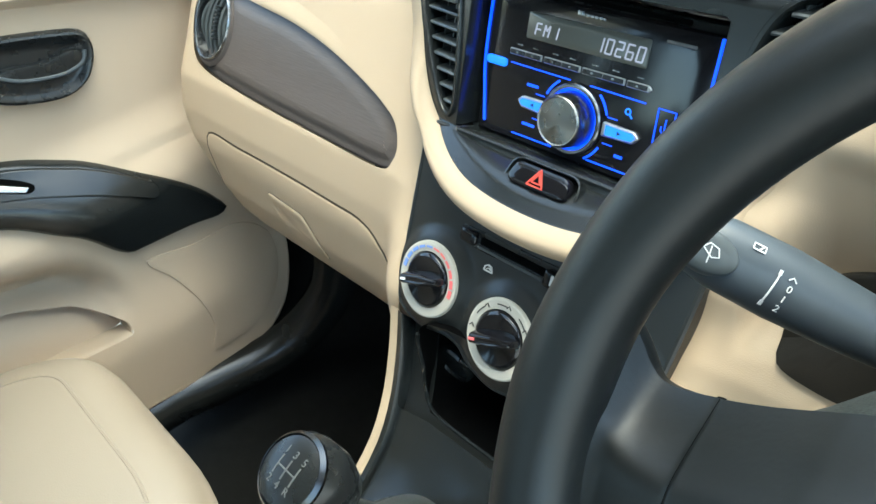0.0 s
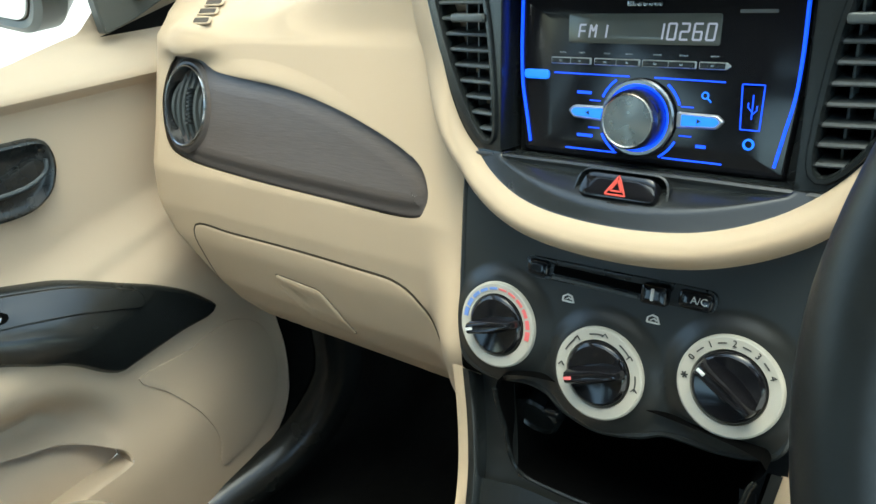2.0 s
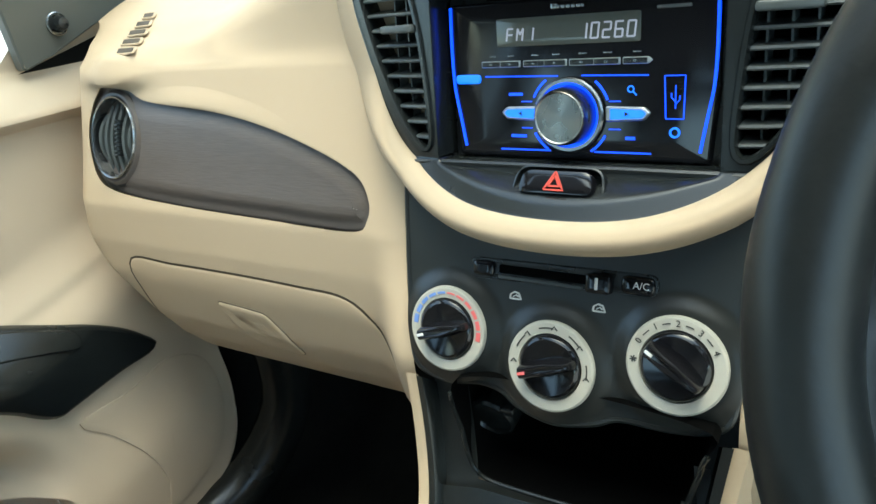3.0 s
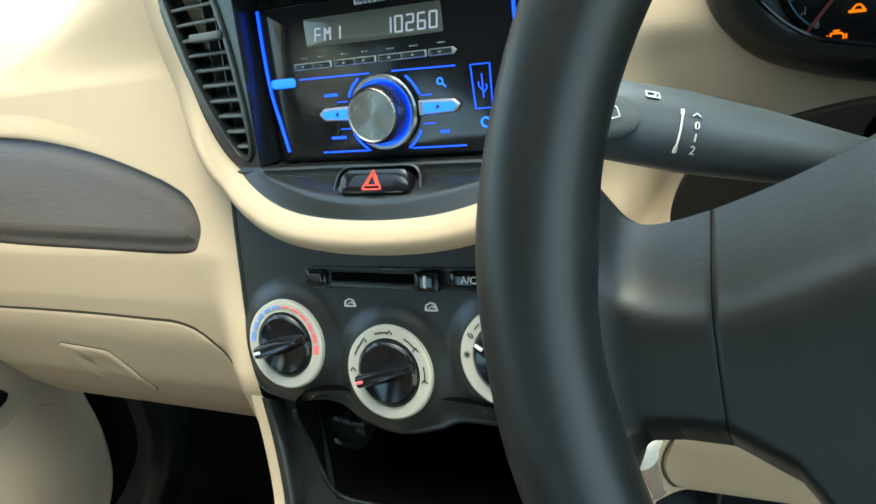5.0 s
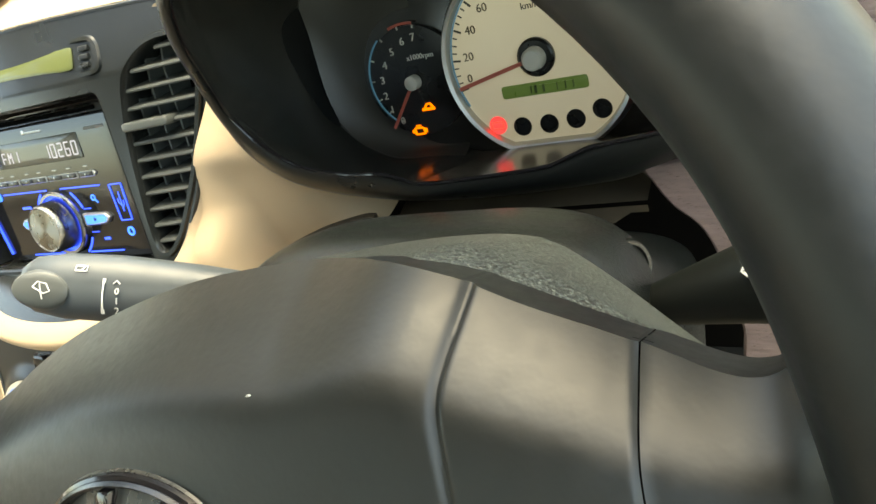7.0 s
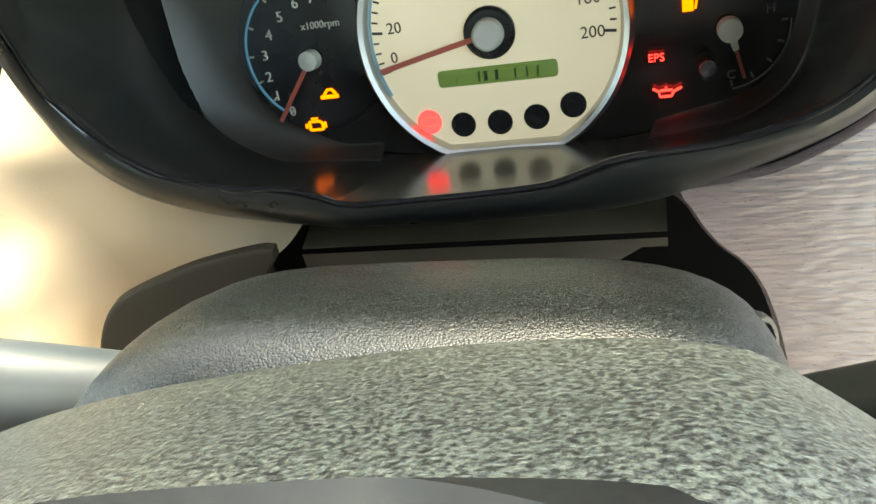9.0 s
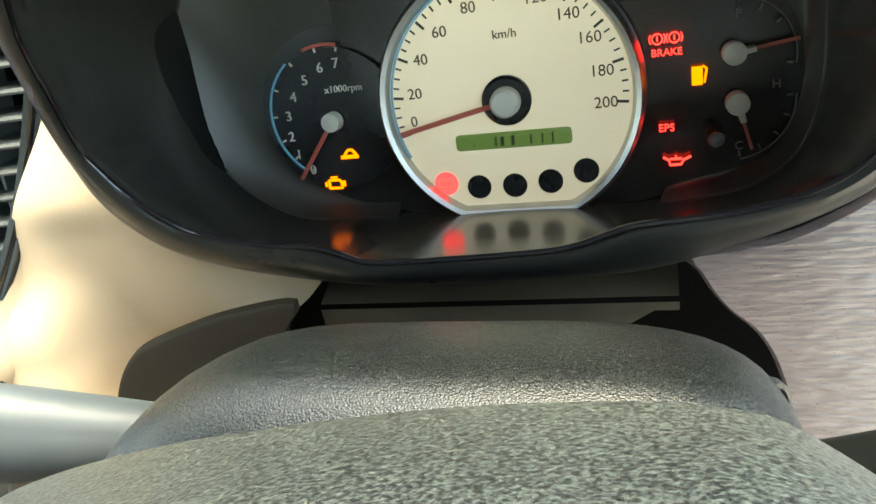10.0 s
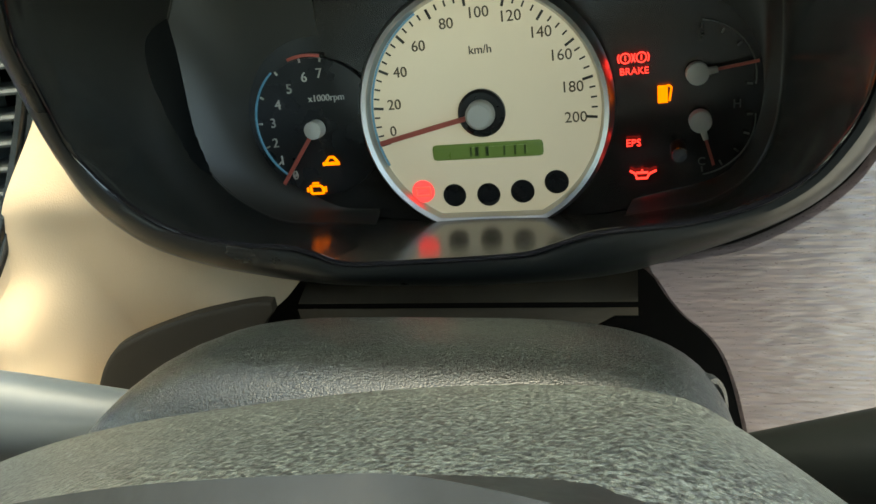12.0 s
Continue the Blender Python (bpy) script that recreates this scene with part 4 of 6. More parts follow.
skin(bm, [[boot_at(f, 2 * math.pi * k / 72) for k in range(72)] for f in steps(0, 1, 26)])
boot = part("boot", bm, BOOT, lever, "dark leatherette boot")
for a in (0.62, 2.52, 3.76, 5.66):
    part("boot_seam", tube([boot_at(f, a, 0.0006) for f in steps(0.12, 1, 20)], 0.0011, 6), BOOT, boot)
part("boot_frame", tube([boot_at(1.0, 2 * math.pi * k / 72, 0.001) for k in range(73)], 0.0042, 10), PANEL, lever, "satin frame round the boot")

# ---- driver's side of the dashboard ----
DZ = (0.30, 0.34, 0.38, 0.43, 0.48, 0.53, 0.57, 0.60, 0.63, 0.66, 0.70, 0.74)
DY = (-0.01, -0.040, -0.062, -0.074, -0.070, -0.058, -0.038, -0.016, 0.002, 0.008, 0.02, 0.035)


def drive_face(x, z, h=0.0):
    y = float(np.interp(z, DZ, DY))
    y -= 0.030 * (1 - ease(0.12, 0.165, x)) * ease(0.55, 0.46, z)
    y += 0.045 * ease(0.15, 0.30, x) * ease(0.46, 0.60, z) * (1 - ease(0.60, 0.66, z)) * 0.5
    y -= 0.010 * (1 - ease(0.16, 0.23, x)) * ease(0.585, 0.62, z) * (1 - ease(0.66, 0.70, z))
    y -= 0.009 * (1 - ease(0.135, 0.20, x)) * ease(0.55, 0.59, z) * (1 - ease(0.60, 0.64, z))
    fold = 0.572 + 0.32 * (x - 0.154)                                           # rolls under, then steps out again
    under = min(1.0, max(0.0, (0.668 - z) / (0.668 - fold)))
    lap = ease(0.140, 0.172, x) * ease(0.252, 0.208, x) * (1 - ease(fold, fold - 0.030, z)) * ease(0.0, 0.25, under)
    y += lap * (0.001 + 0.008 * under * under - y)
    return Vector((x, y - h, z))


COLUMN_HOLE = [Vector(q) for q in ((0.272, 0.640), (0.2705, 0.619), (0.258, 0.607), (0.238, 0.595), (0.214, 0.578), (0.198, 0.55), (0.232, 0.51), (0.28, 0.49), (0.40, 0.49), (0.445, 0.51), (0.458, 0.55), (0.452, 0.60), (0.43, 0.66), (0.30, 0.66))]
HOLE_EDGE = rounded(COLUMN_HOLE, 0.003)
HOOD = [(0.190, 0.720), (0.186, 0.692), (0.188, 0.664), (0.205, 0.641), (0.232, 0.628), (0.262, 0.6205), (0.300, 0.6175), (0.335, 0.6165), (0.375, 0.618), (0.406, 0.6215), (0.444, 0.638), (0.470, 0.660), (0.486, 0.700), (0.480, 0.745), (0.452, 0.778), (0.40, 0.798), (0.336, 0.803), (0.272, 0.796), (0.220, 0.772), (0.200, 0.748)]
HOOD_HOLE = inset(curve(HOOD, 160), 0.004)
FASCIA_HOLE = [Vector(crowned(q.x, q.y).xz) for q in inset(FASCIA, 0.002)]
part("driver_shell", sheet(steps(0.115, 0.62, 180), steps(0.30, 0.745, 160), lambda u, v: v > 0.365 and not inside(COLUMN_HOLE, u, v) and not inside(HOOD_HOLE, u, v) and not inside(FASCIA_HOLE, u, v) and not (u > 0.425 and v > 0.53), drive_face, (HOLE_EDGE, HOOD_HOLE, FASCIA_HOLE)), CREAM, dash)
KNEE = curve([(0.170, 0.447), (0.20, 0.458), (0.26, 0.455), (0.32, 0.44), (0.35, 0.40), (0.33, 0.372), (0.24, 0.371), (0.170, 0.373), (0.156, 0.385), (0.155, 0.42)], 70)
part("knee_seam", bezel(KNEE, drive_face, [(-0.0008, -0.002), (-0.0008, 0.0006), (0.0006, 0.0006), (0.0006, -0.002)]), SEAM, dash)
part("knee_cover", panel(KNEE, drive_face, [(0.001, -0.001), (0.002, 0.0014), (0.005, 0.002)], fill=4), CREAM, dash)
BROWN_R = curve([(0.404, 0.630), (0.4085, 0.6235), (0.4135, 0.6155), (0.4190, 0.6090), (0.4262, 0.6032), (0.4312, 0.5960), (0.4348, 0.5865), (0.4370, 0.5780), (0.4393, 0.5670), (0.4415, 0.5560), (0.446, 0.534), (0.50, 0.530), (0.58, 0.540), (0.60, 0.60), (0.592, 0.70), (0.53, 0.700), (0.492, 0.690), (0.472, 0.655), (0.440, 0.636)], 160)


def right_face(x, z, h=0.0):
    return Vector((x, -0.012 + (z - 0.60) * 0.40 - h, z))


part("driver_brown_panel", plate(BROWN_R, right_face, [(0.003, -0.002), (0.001, 0.0), (0.0012, 0.0012), (0.0025, 0.0025)], 0.003), BROWN_GRAIN, dash, "brown wood-grained trim panel")
part("driver_backing", sheet(steps(0.42, 0.62, 40), steps(0.52, 0.76, 48), lambda u, v: u > 0.50 and v > 0.655, lambda u, v: right_face(u, v, -0.004)), CREAM, dash)
# added black sheet stands for the shade behind the column opening
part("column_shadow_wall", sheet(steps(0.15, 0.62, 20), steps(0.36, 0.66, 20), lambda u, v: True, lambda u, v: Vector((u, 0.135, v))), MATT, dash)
part("under_hood_shelf", sheet(steps(0.264, 0.404, 16), steps(0.0, 1.0, 8), lambda u, v: True, lambda u, v: Vector((u, 0.0025 + 0.030 * v, 0.6065 + 0.004 * v + 0.006 * (u - 0.33)))), UNDER, dash)
part("under_hood_trim", sheet(steps(0.264, 0.404, 16), steps(0.0, 1.0, 8), lambda u, v: True, lambda u, v: Vector((u, 0.001 - 0.020 * v * v * (1 - ease(0.355, 0.395, u)), 0.6050 - (0.004 + 0.036 * (1 - ease(0.355, 0.395, u))) * v + 0.006 * (u - 0.33)))), UNDER, dash)
part("dash_top", sheet(steps(-0.16, 0.62, 78), steps(0, 1, 45), lambda u, v: not (0.18 < u < 0.50 and v < 0.255),
                       lambda u, v: Vector((u, 0.045 + 0.45 * v, 0.742 + 0.022 * math.sin(v * 2.4) - 0.05 * max(0.0, u - 0.2)))), CREAM, dash)

# ---- instrument cluster ----
cluster = thing("instrument_cluster", "black hooded instrument cluster with ivory speedometer, ignition on", "instrument cluster")
INNER = [(0.207, 0.714), (0.2045, 0.697), (0.206, 0.686), (0.215, 0.670), (0.232, 0.655), (0.257, 0.6475), (0.277, 0.6455), (0.288, 0.6415), (0.299, 0.6372), (0.327, 0.6378), (0.350, 0.6388), (0.368, 0.6405), (0.381, 0.6450), (0.392, 0.6485), (0.423, 0.652), (0.446, 0.660), (0.460, 0.674), (0.468, 0.698), (0.463, 0.738), (0.439, 0.768), (0.395, 0.786), (0.336, 0.791), (0.278, 0.785), (0.233, 0.765), (0.214, 0.740)]
PLATE = [(-0.1490, 0.0626), (-0.1560, 0.0475), (-0.1570, 0.0285), (-0.1545, 0.0086), (-0.1490, -0.0121), (-0.1370, -0.0290), (-0.1200, -0.0410), (-0.1036, -0.0465), (-0.0780, -0.0475), (-0.0600, -0.0490), (-0.0450, -0.0510), (0.0, -0.0515), (0.0450, -0.0510), (0.0600, -0.0490), (0.0760, -0.0465), (0.0980, -0.0420), (0.1140, -0.0300), (0.1220, -0.0093), (0.1240, 0.0135), (0.1220, 0.050), (0.112, 0.085), (0.07, 0.118), (0.0, 0.128), (-0.08, 0.118), (-0.130, 0.095)]
hi = curve(INNER, 200)


def lip(z):
    return -0.02 * ease(0.68, 0.80, z)


def nearest_fan(line, cx, cy, angles):
    """Points of an outline in given directions from its middle."""
    out = []
    for a in angles:
        best = min(line, key=lambda q: abs((math.atan2(q.y - cy, q.x - cx) - a + math.pi) % (2 * math.pi) - math.pi))
        out.append(best)
    return out


angles = [math.atan2(q.y - 0.70, q.x - 0.336) for q in hi]
fine_o, fine_p = curve(HOOD, 1600), curve(PLATE, 1600)
ho = nearest_fan(fine_o, 0.336, 0.70, angles)
floor_end = nearest_fan(fine_p, -0.002, 0.02, angles)
bm = bmesh.new()
rings = [[Vector((q.x, 0.13, q.y - 0.065 * ease(0.70, 0.63, q.y))) for q in ho], [Vector((q.x, lip(q.y) + 0.016, q.y)) for q in ho]]
for f, y in ((0.0, 0.006), (0.10, 0.000), (0.25, -0.0055), (0.45, -0.0095), (0.65, -0.0118), (0.82, -0.0124), (0.94, -0.0116), (1.0, -0.0098)):
    rings.append([Vector((a.lerp(b, f).x, lip(a.lerp(b, f).y) + y, a.lerp(b, f).y)) for a, b in zip(ho, hi)])
skin(bm, rings, cap_first=True)
part("hood_lip", bm, LIP, cluster, "satin black rounded hood edge")
# thin gloss bead added to draw a highlight line along the crest
crest = [Vector((q.x, lip(q.y) - 0.0108, q.y)) for q in hi]
bm = bmesh.new()
skin(bm, [[p + Vector((0, 0.0011 * math.cos(b), 0.0011 * math.sin(b))) for b in steps(0, 2 * math.pi, 8)[:-1]] for p in crest + crest[:1]])
part("highlight_bead", bm, PIANO, cluster)
bm = bmesh.new()
rings = rings[-2:]
for f in (0.03, 0.07, 0.11, 0.15, 0.35, 0.65, 1.0):
    ring = []
    for q, p in zip(hi, floor_end):
        end = CL(p.x, p.y, -0.005 + 0.012 * ease(0.050, 0.085, abs(p.x)))
        start = Vector((q.x, lip(q.y) - 0.0098, q.y))
        sink = 0.017 * ease(0.0, 0.15, f) * (1 - f)
        ring.append(start.lerp(end, f) - Vector((0, 0, sink if q.y < 0.70 else -sink)))
    rings.append(ring)
skin(bm, rings)
part("hood", bm, HOODING, cluster, "smoky black hood with rounded lip")
part("dial_plate", panel(fine_p[::8], CL, [(-0.001, -0.012), (0.0, -0.006), (0.003, -0.0062)], fill=4), HOODING, cluster)
# glossy ledge between the speedometer and the lip
bm = bmesh.new()
rings = []
for f in steps(0, 1, 10):
    back_u, front_u = (-0.036, 0.042), (-0.056, 0.054)
    row = []
    for g in steps(0, 1, 30):
        u = (back_u[0] + (back_u[1] - back_u[0]) * g) * (1 - f) + (front_u[0] + (front_u[1] - front_u[0]) * g) * f
        row.append(Vector((0.337 + u, 0.0755 - 0.075 * f, 0.5985 + 0.0300 * f + 0.0012 * math.sin(math.pi * g))))
    rings.append(row)
skin(bm, rings, closed=False)
part("gloss_ledge", bm, LEDGE, cluster, "glossy smoky ledge that mirrors the speedometer")
# hollow masks round the side dials
for rim_line, heart in (([(-0.0800, 0.1180), (-0.1300, 0.0950)] + PLATE[:10], [(-0.087 + 0.0345 * math.cos(radians(q)), 0.0345 * math.sin(radians(q))) for q in range(80, 252, 17)] + [(-0.0800, -0.0425), (-0.0620, -0.0440)]),
                        (PLATE[13:22], [(0.0640, -0.0440), (0.0780, -0.0405)] + [(0.090 + 0.0285 * math.cos(radians(q)), -0.001 + 0.0375 * math.sin(radians(q))) for q in range(-70, 100, 17)])):
    outer, core = curve(rim_line, 60, closed=False), curve(heart, 60, closed=False)
    rings = [[CL(*q.lerp(c, f), 0.0072 - 0.0135 * (1 - (1 - f) ** 2.2)) for q, c in zip(outer, core)] for f in (0.0, 0.02, 0.06, 0.15, 0.3, 0.45, 0.6, 0.75, 0.9, 1.0)]
    bm = bmesh.new()
    skin(bm, rings, closed=False)
    part("dial_mask", bm, DISH, cluster, "grey-brown hollow mask round a side dial")
    part("mask_edge", tube([CL(q.x, q.y, 0.0072) for q in outer], 0.0008, 8), DISH, cluster)
# speedometer
RINGLINE = []
for i in range(96):
    a = 2 * math.pi * i / 96
    r = 0.0562
    x, y = r * math.cos(a), r * math.sin(a)
    RINGLINE.append(Vector((x, max(y, -0.0505))))
speedo = part("speedometer", panel(RINGLINE, SP, [(0.002, -0.004), (0.003, 0.004), (0.004, 0.0045)], fill=3), IVORY, cluster, "ivory speedometer face")
part("speedometer_ring", bezel(RINGLINE, SP, [(-0.0022, -0.003), (-0.0018, 0.006), (0.0, 0.009), (0.0020, 0.008), (0.0034, 0.004), (0.0034, -0.003)]), SILVER, speedo, "satin silver ring")
part("blue_edge", stroke(SP, [(0.0520 * math.cos(radians(a)), 0.0525 * math.sin(radians(a))) for a in range(120, 206, 5)], 0.0009, 0.004, 0.0052), BLUE_RIM, speedo)
LABELS = [(0, -0.0424, -0.0060), (20, -0.0402, 0.0062), (40, -0.0354, 0.0205), (60, -0.0256, 0.0311), (80, -0.0120, 0.0394), (100, 0.0022, 0.0428), (120, 0.0158, 0.0400), (140, 0.0281, 0.0322), (160, 0.0360, 0.0220), (180, 0.0401, 0.0082), (200, 0.0410, -0.0050)]
for n, u, v in LABELS:
    part("speed_number", words(str(n), SP, u * 1.015, v * 1.01, 0.0067, 0.0044, 0.0050), DIAL_INK, speedo)
for i in range(41):
    a = radians(194 - i * 5.0)
    r0 = 0.0466 if i % 4 == 0 else 0.0486
    part("tick", stroke(SP, [(r0 * math.cos(a), r0 * math.sin(a)), (0.0512 * math.cos(a), 0.0512 * math.sin(a))], 0.0011 if i % 4 == 0 else 0.0007, 0.0044, 0.0050), INK, speedo)
part("unit_lettering", words("km/h", SP, 0.0018, 0.0276, 0.0052, 0.0044, 0.0050), INK, speedo)
part("odometer", block(SP, -0.0252, 0.0265, -0.0212, -0.0138, 0.004, 0.0056, 0.0018), LCD_GREEN, speedo, "green odometer display")
part("odometer_readout", stroke(SP, [(-0.006, -0.0174), (0.019, -0.0174)], 0.0040, 0.0054, 0.0060), LCD_GREEN, speedo)
for u, w in ((-0.0068, 0.0007), (-0.0040, 0.0016), (0.0008, 0.0014), (0.0088, 0.0007), (0.0137, 0.0007), (0.0182, 0.0007)):
    part("odometer_mark", stroke(SP, [(u, -0.0196), (u + 0.0002, -0.0153)], w, 0.0058, 0.0063), LCD_INK, speedo)
for i, (u, v) in enumerate([(-0.0322, -0.0358), (-0.0170, -0.0383), (-0.0006, -0.0386), (0.0155, -0.0377), (0.0314, -0.0339)]):
    lamp = part("warning_lamp", lathe([(0.0057, 0.0035), (0.0055, 0.0050), (0.0005, 0.0051)], lambda x, y, h, u=u, v=v: SP(u + x, v + y, h), 28), RED_SOFT if i == 0 else BLACK, speedo, "lit red lamp" if i == 0 else "")
part("battery_symbol", stroke(SP, [(-0.0358, -0.0378), (-0.0286, -0.0378), (-0.0286, -0.0338), (-0.0358, -0.0338), (-0.0358, -0.0378)], 0.0009, 0.005, 0.0056), RED_GLOW, speedo)
part("hub", lathe([(0.0108, 0.004), (0.0108, 0.0065), (0.0095, 0.0075), (0.001, 0.0075)], SP, 36), BLACK, speedo)
part("needle", stroke(shift(SP, 0), [(0.0, 0.0), (-0.018, -0.0038), (-0.0488, -0.0106)], 0.0022, 0.0080, 0.0092), NEEDLE, speedo, "red needle")
part("needle_cap", lathe([(0.0066, 0.007), (0.0062, 0.0125), (0.0050, 0.0138), (0.0005, 0.0140)], SP, 32), RING, speedo)
# rev counter
tach = part("rev_counter", lathe([(0.034, -0.006), (0.034, -0.003), (0.001, -0.003)], lambda x, y, h: CL(-0.087 + x, -0.001 + y, h), 48), BLACK, cluster, "black rev counter")
part("tach_edge", stroke(CL, [(-0.087 + 0.0325 * math.cos(radians(a)), 0.002 + 0.0325 * math.sin(radians(a))) for a in range(128, 238, 5)], 0.0007, -0.003, -0.0018), BLUE_RIM, tach)
part("tach_red_edge", stroke(CL, [(-0.087 + 0.0325 * math.cos(radians(a)), 0.002 + 0.0325 * math.sin(radians(a))) for a in range(78, 112, 5)], 0.0015, -0.003, -0.0018), NEEDLE, tach)
for n, (u, v) in enumerate([(-0.1031, -0.0244), (-0.1090, -0.0163), (-0.1111, -0.0072), (-0.1105, 0.0028), (-0.1062, 0.0117), (-0.0988, 0.0190), (-0.0900, 0.0240), (-0.0818, 0.0253)]):
    part("rev_digit", words(str(n), CL, u, v, 0.0066, -0.003, -0.0022), RING, tach)
    a = math.atan2(v - 0.002, u + 0.087)
    part("tick", stroke(CL, [(-0.087 + r * math.cos(a), 0.002 + r * math.sin(a)) for r in (0.0295, 0.0315)], 0.0008, -0.003, -0.0022), RING, tach)
part("rev_lettering", words("x1000rpm", CL, -0.0800, 0.0135, 0.0046, -0.003, -0.0022), RING, tach)
part("needle", stroke(CL, [(-0.087, -0.001), (-0.1080, -0.0275)], 0.0018, 0.001, 0.002), NEEDLE, tach)
part("needle_cap", lathe([(0.0046, -0.002), (0.0044, 0.004), (0.0005, 0.0052)], lambda x, y, h: CL(-0.087 + x, -0.001 + y, h), 24), RING, tach)
# fuel and temperature
for u, v, tip in ((0.0916, 0.0116, (0.116, 0.015)), (0.0928, -0.0088, (0.0983, -0.0285))):
    gauge = part("small_gauge", lathe([(0.0048, -0.003), (0.0046, 0.004), (0.0005, 0.005)], lambda x, y, h, u=u, v=v: CL(u + x, v + y, h), 24), RING, cluster)
    part("needle", stroke(CL, [(u, v), tip], 0.0013, 0.0, 0.001), NEEDLE, gauge)
    way = (Vector(tip) - Vector((u, v))).normalized()
    side_on = Vector((-way.y, way.x))
    tail = [Vector((u, v)) + way * p + side_on * q for p, q in ((0.0, -0.0042), (0.0045, -0.0014), (0.0082, -0.0011), (0.0082, 0.0011), (0.0045, 0.0014), (0.0, 0.0042))]
    part("cap_tail", panel(tail, CL, [(0, -0.002), (0, 0.003), (0.0004, 0.0036)], fill=2), RING, gauge)
for u, v, s in ((0.0935, -0.0275, "C"), (0.1080, -0.0030, "H"), (0.0935, 0.0265, "F")):
    part("gauge_lettering", words(s, CL, u, v, 0.005, -0.003, -0.0022), DIM, cluster)
for centre, lo, hi_a in ((0.0085, -8, 82), (-0.0085, -82, 2)):
    for q in steps(lo, hi_a, 4):
        a = radians(q)
        part("gauge_tick", stroke(CL, [(0.0905 + r * math.cos(a), centre + r * math.sin(a)) for r in (0.0215, 0.0238)], 0.0008, -0.003, -0.0022), DIM, cluster)
    part("gauge_arc", stroke(CL, [(0.0905 + 0.0250 * math.cos(radians(q)), centre + 0.0250 * math.sin(radians(q))) for q in steps(lo, hi_a, 14)], 0.0005, -0.003, -0.0022), DIM, cluster)
part("trip_button", lathe([(0.0034, -0.006), (0.0034, 0.010), (0.0028, 0.0115), (0.0005, 0.0115)], lambda x, y, h: CL(0.0837 + x, -0.0209 + y, h), 20), TRIM, cluster)
part("trip_button_cap", lathe([(0.0033, 0.0112), (0.0030, 0.0121), (0.0005, 0.0122)], lambda x, y, h: CL(0.0837 + x, -0.0209 + y, h), 20), DARKCHROME, cluster)
# warning symbols
part("brake_lettering", words("BRAKE", CL, 0.0656, 0.0142, 0.0042, -0.003, -0.002), RED_GLOW, cluster, "lit red lettering BRAKE")
for u in (0.0620, 0.0688):
    part("brake_symbol", join(bezel(oval(u, 0.0200, 0.0024, 0.0024, 18), CL, [(0, -0.003), (0, -0.002), (0.0006, -0.002), (0.0006, -0.003)]), stroke(CL, [(u, 0.0190), (u, 0.0211)], 0.0006, -0.003, -0.002),
                              *[stroke(CL, [(u + 0.0032 * math.cos(radians(q + w)), 0.0200 + 0.0032 * math.sin(radians(q + w))) for w in (-35, -18, 0, 18, 35)], 0.0005, -0.003, -0.002) for q in (0, 180)]), RED_GLOW, cluster)
part("eps_lettering", words("EPS", CL, 0.0645, -0.0175, 0.0046, -0.003, -0.002), RED_GLOW, cluster, "lit red lettering EPS")
part("oil_symbol", join(stroke(CL, [(0.0627, -0.0302), (0.0650, -0.0316), (0.0655, -0.0338), (0.0700, -0.0338), (0.0712, -0.0318), (0.0742, -0.0304)], 0.0009, -0.003, -0.002), stroke(CL, [(0.0655, -0.0312), (0.0706, -0.0312)], 0.0009, -0.003, -0.002), stroke(CL, [(0.0680, -0.0312), (0.0680, -0.0298)], 0.0008, -0.003, -0.002)), RED_GLOW, cluster)
part("fuel_symbol", join(stroke(CL, [(0.0774, -0.0003), (0.0774, 0.0072)], 0.0042, -0.003, -0.002), stroke(CL, [(0.0802, 0.0004), (0.0812, 0.0062), (0.0796, 0.0074)], 0.0008, -0.003, -0.002)), AMBER_GLOW, cluster)
part("engine_symbol", join(stroke(CL, [(-0.0958, -0.0342), (-0.0958, -0.0302), (-0.0905, -0.0302), (-0.0892, -0.0312), (-0.0892, -0.0342), (-0.0958, -0.0342)], 0.0010, -0.003, -0.002), stroke(CL, [(-0.0945, -0.0288), (-0.0912, -0.0288)], 0.0009, -0.003, -0.002), stroke(CL, [(-0.0975, -0.0332), (-0.0975, -0.0310)], 0.0009, -0.003, -0.002), stroke(CL, [(-0.0878, -0.0335), (-0.0878, -0.0308)], 0.0009, -0.003, -0.002)), AMBER_GLOW, cluster)
part("car_lamp_symbol", join(stroke(CL, [(-0.0870, -0.0191), (-0.0782, -0.0191)], 0.0016, -0.003, -0.002), stroke(CL, [(-0.0852, -0.0181), (-0.0832, -0.0158), (-0.0810, -0.0158), (-0.0792, -0.0181)], 0.0011, -0.003, -0.002)), AMBER_GLOW, cluster)

# ---- steering column ----
column = thing("steering_column_cover", "grained dark grey steering column cover", "column cover")


def column_ring(ax, hw, top, bot, n=56):
    ring = []
    for k in range(n):
        a = 2 * math.pi * k / n
        c, s = math.cos(a), math.sin(a)
        square = 0.44 if c > 0 and s > 0 else 0.62
        u = hw * abs(c) ** square * (1 if c > 0 else -0.88)
        v = (top if s > 0 else bot) * abs(s) ** square * (1 if s > 0 else -1)
        ring.append(WL(u, v, -ax))
    return ring


bm = bmesh.new()
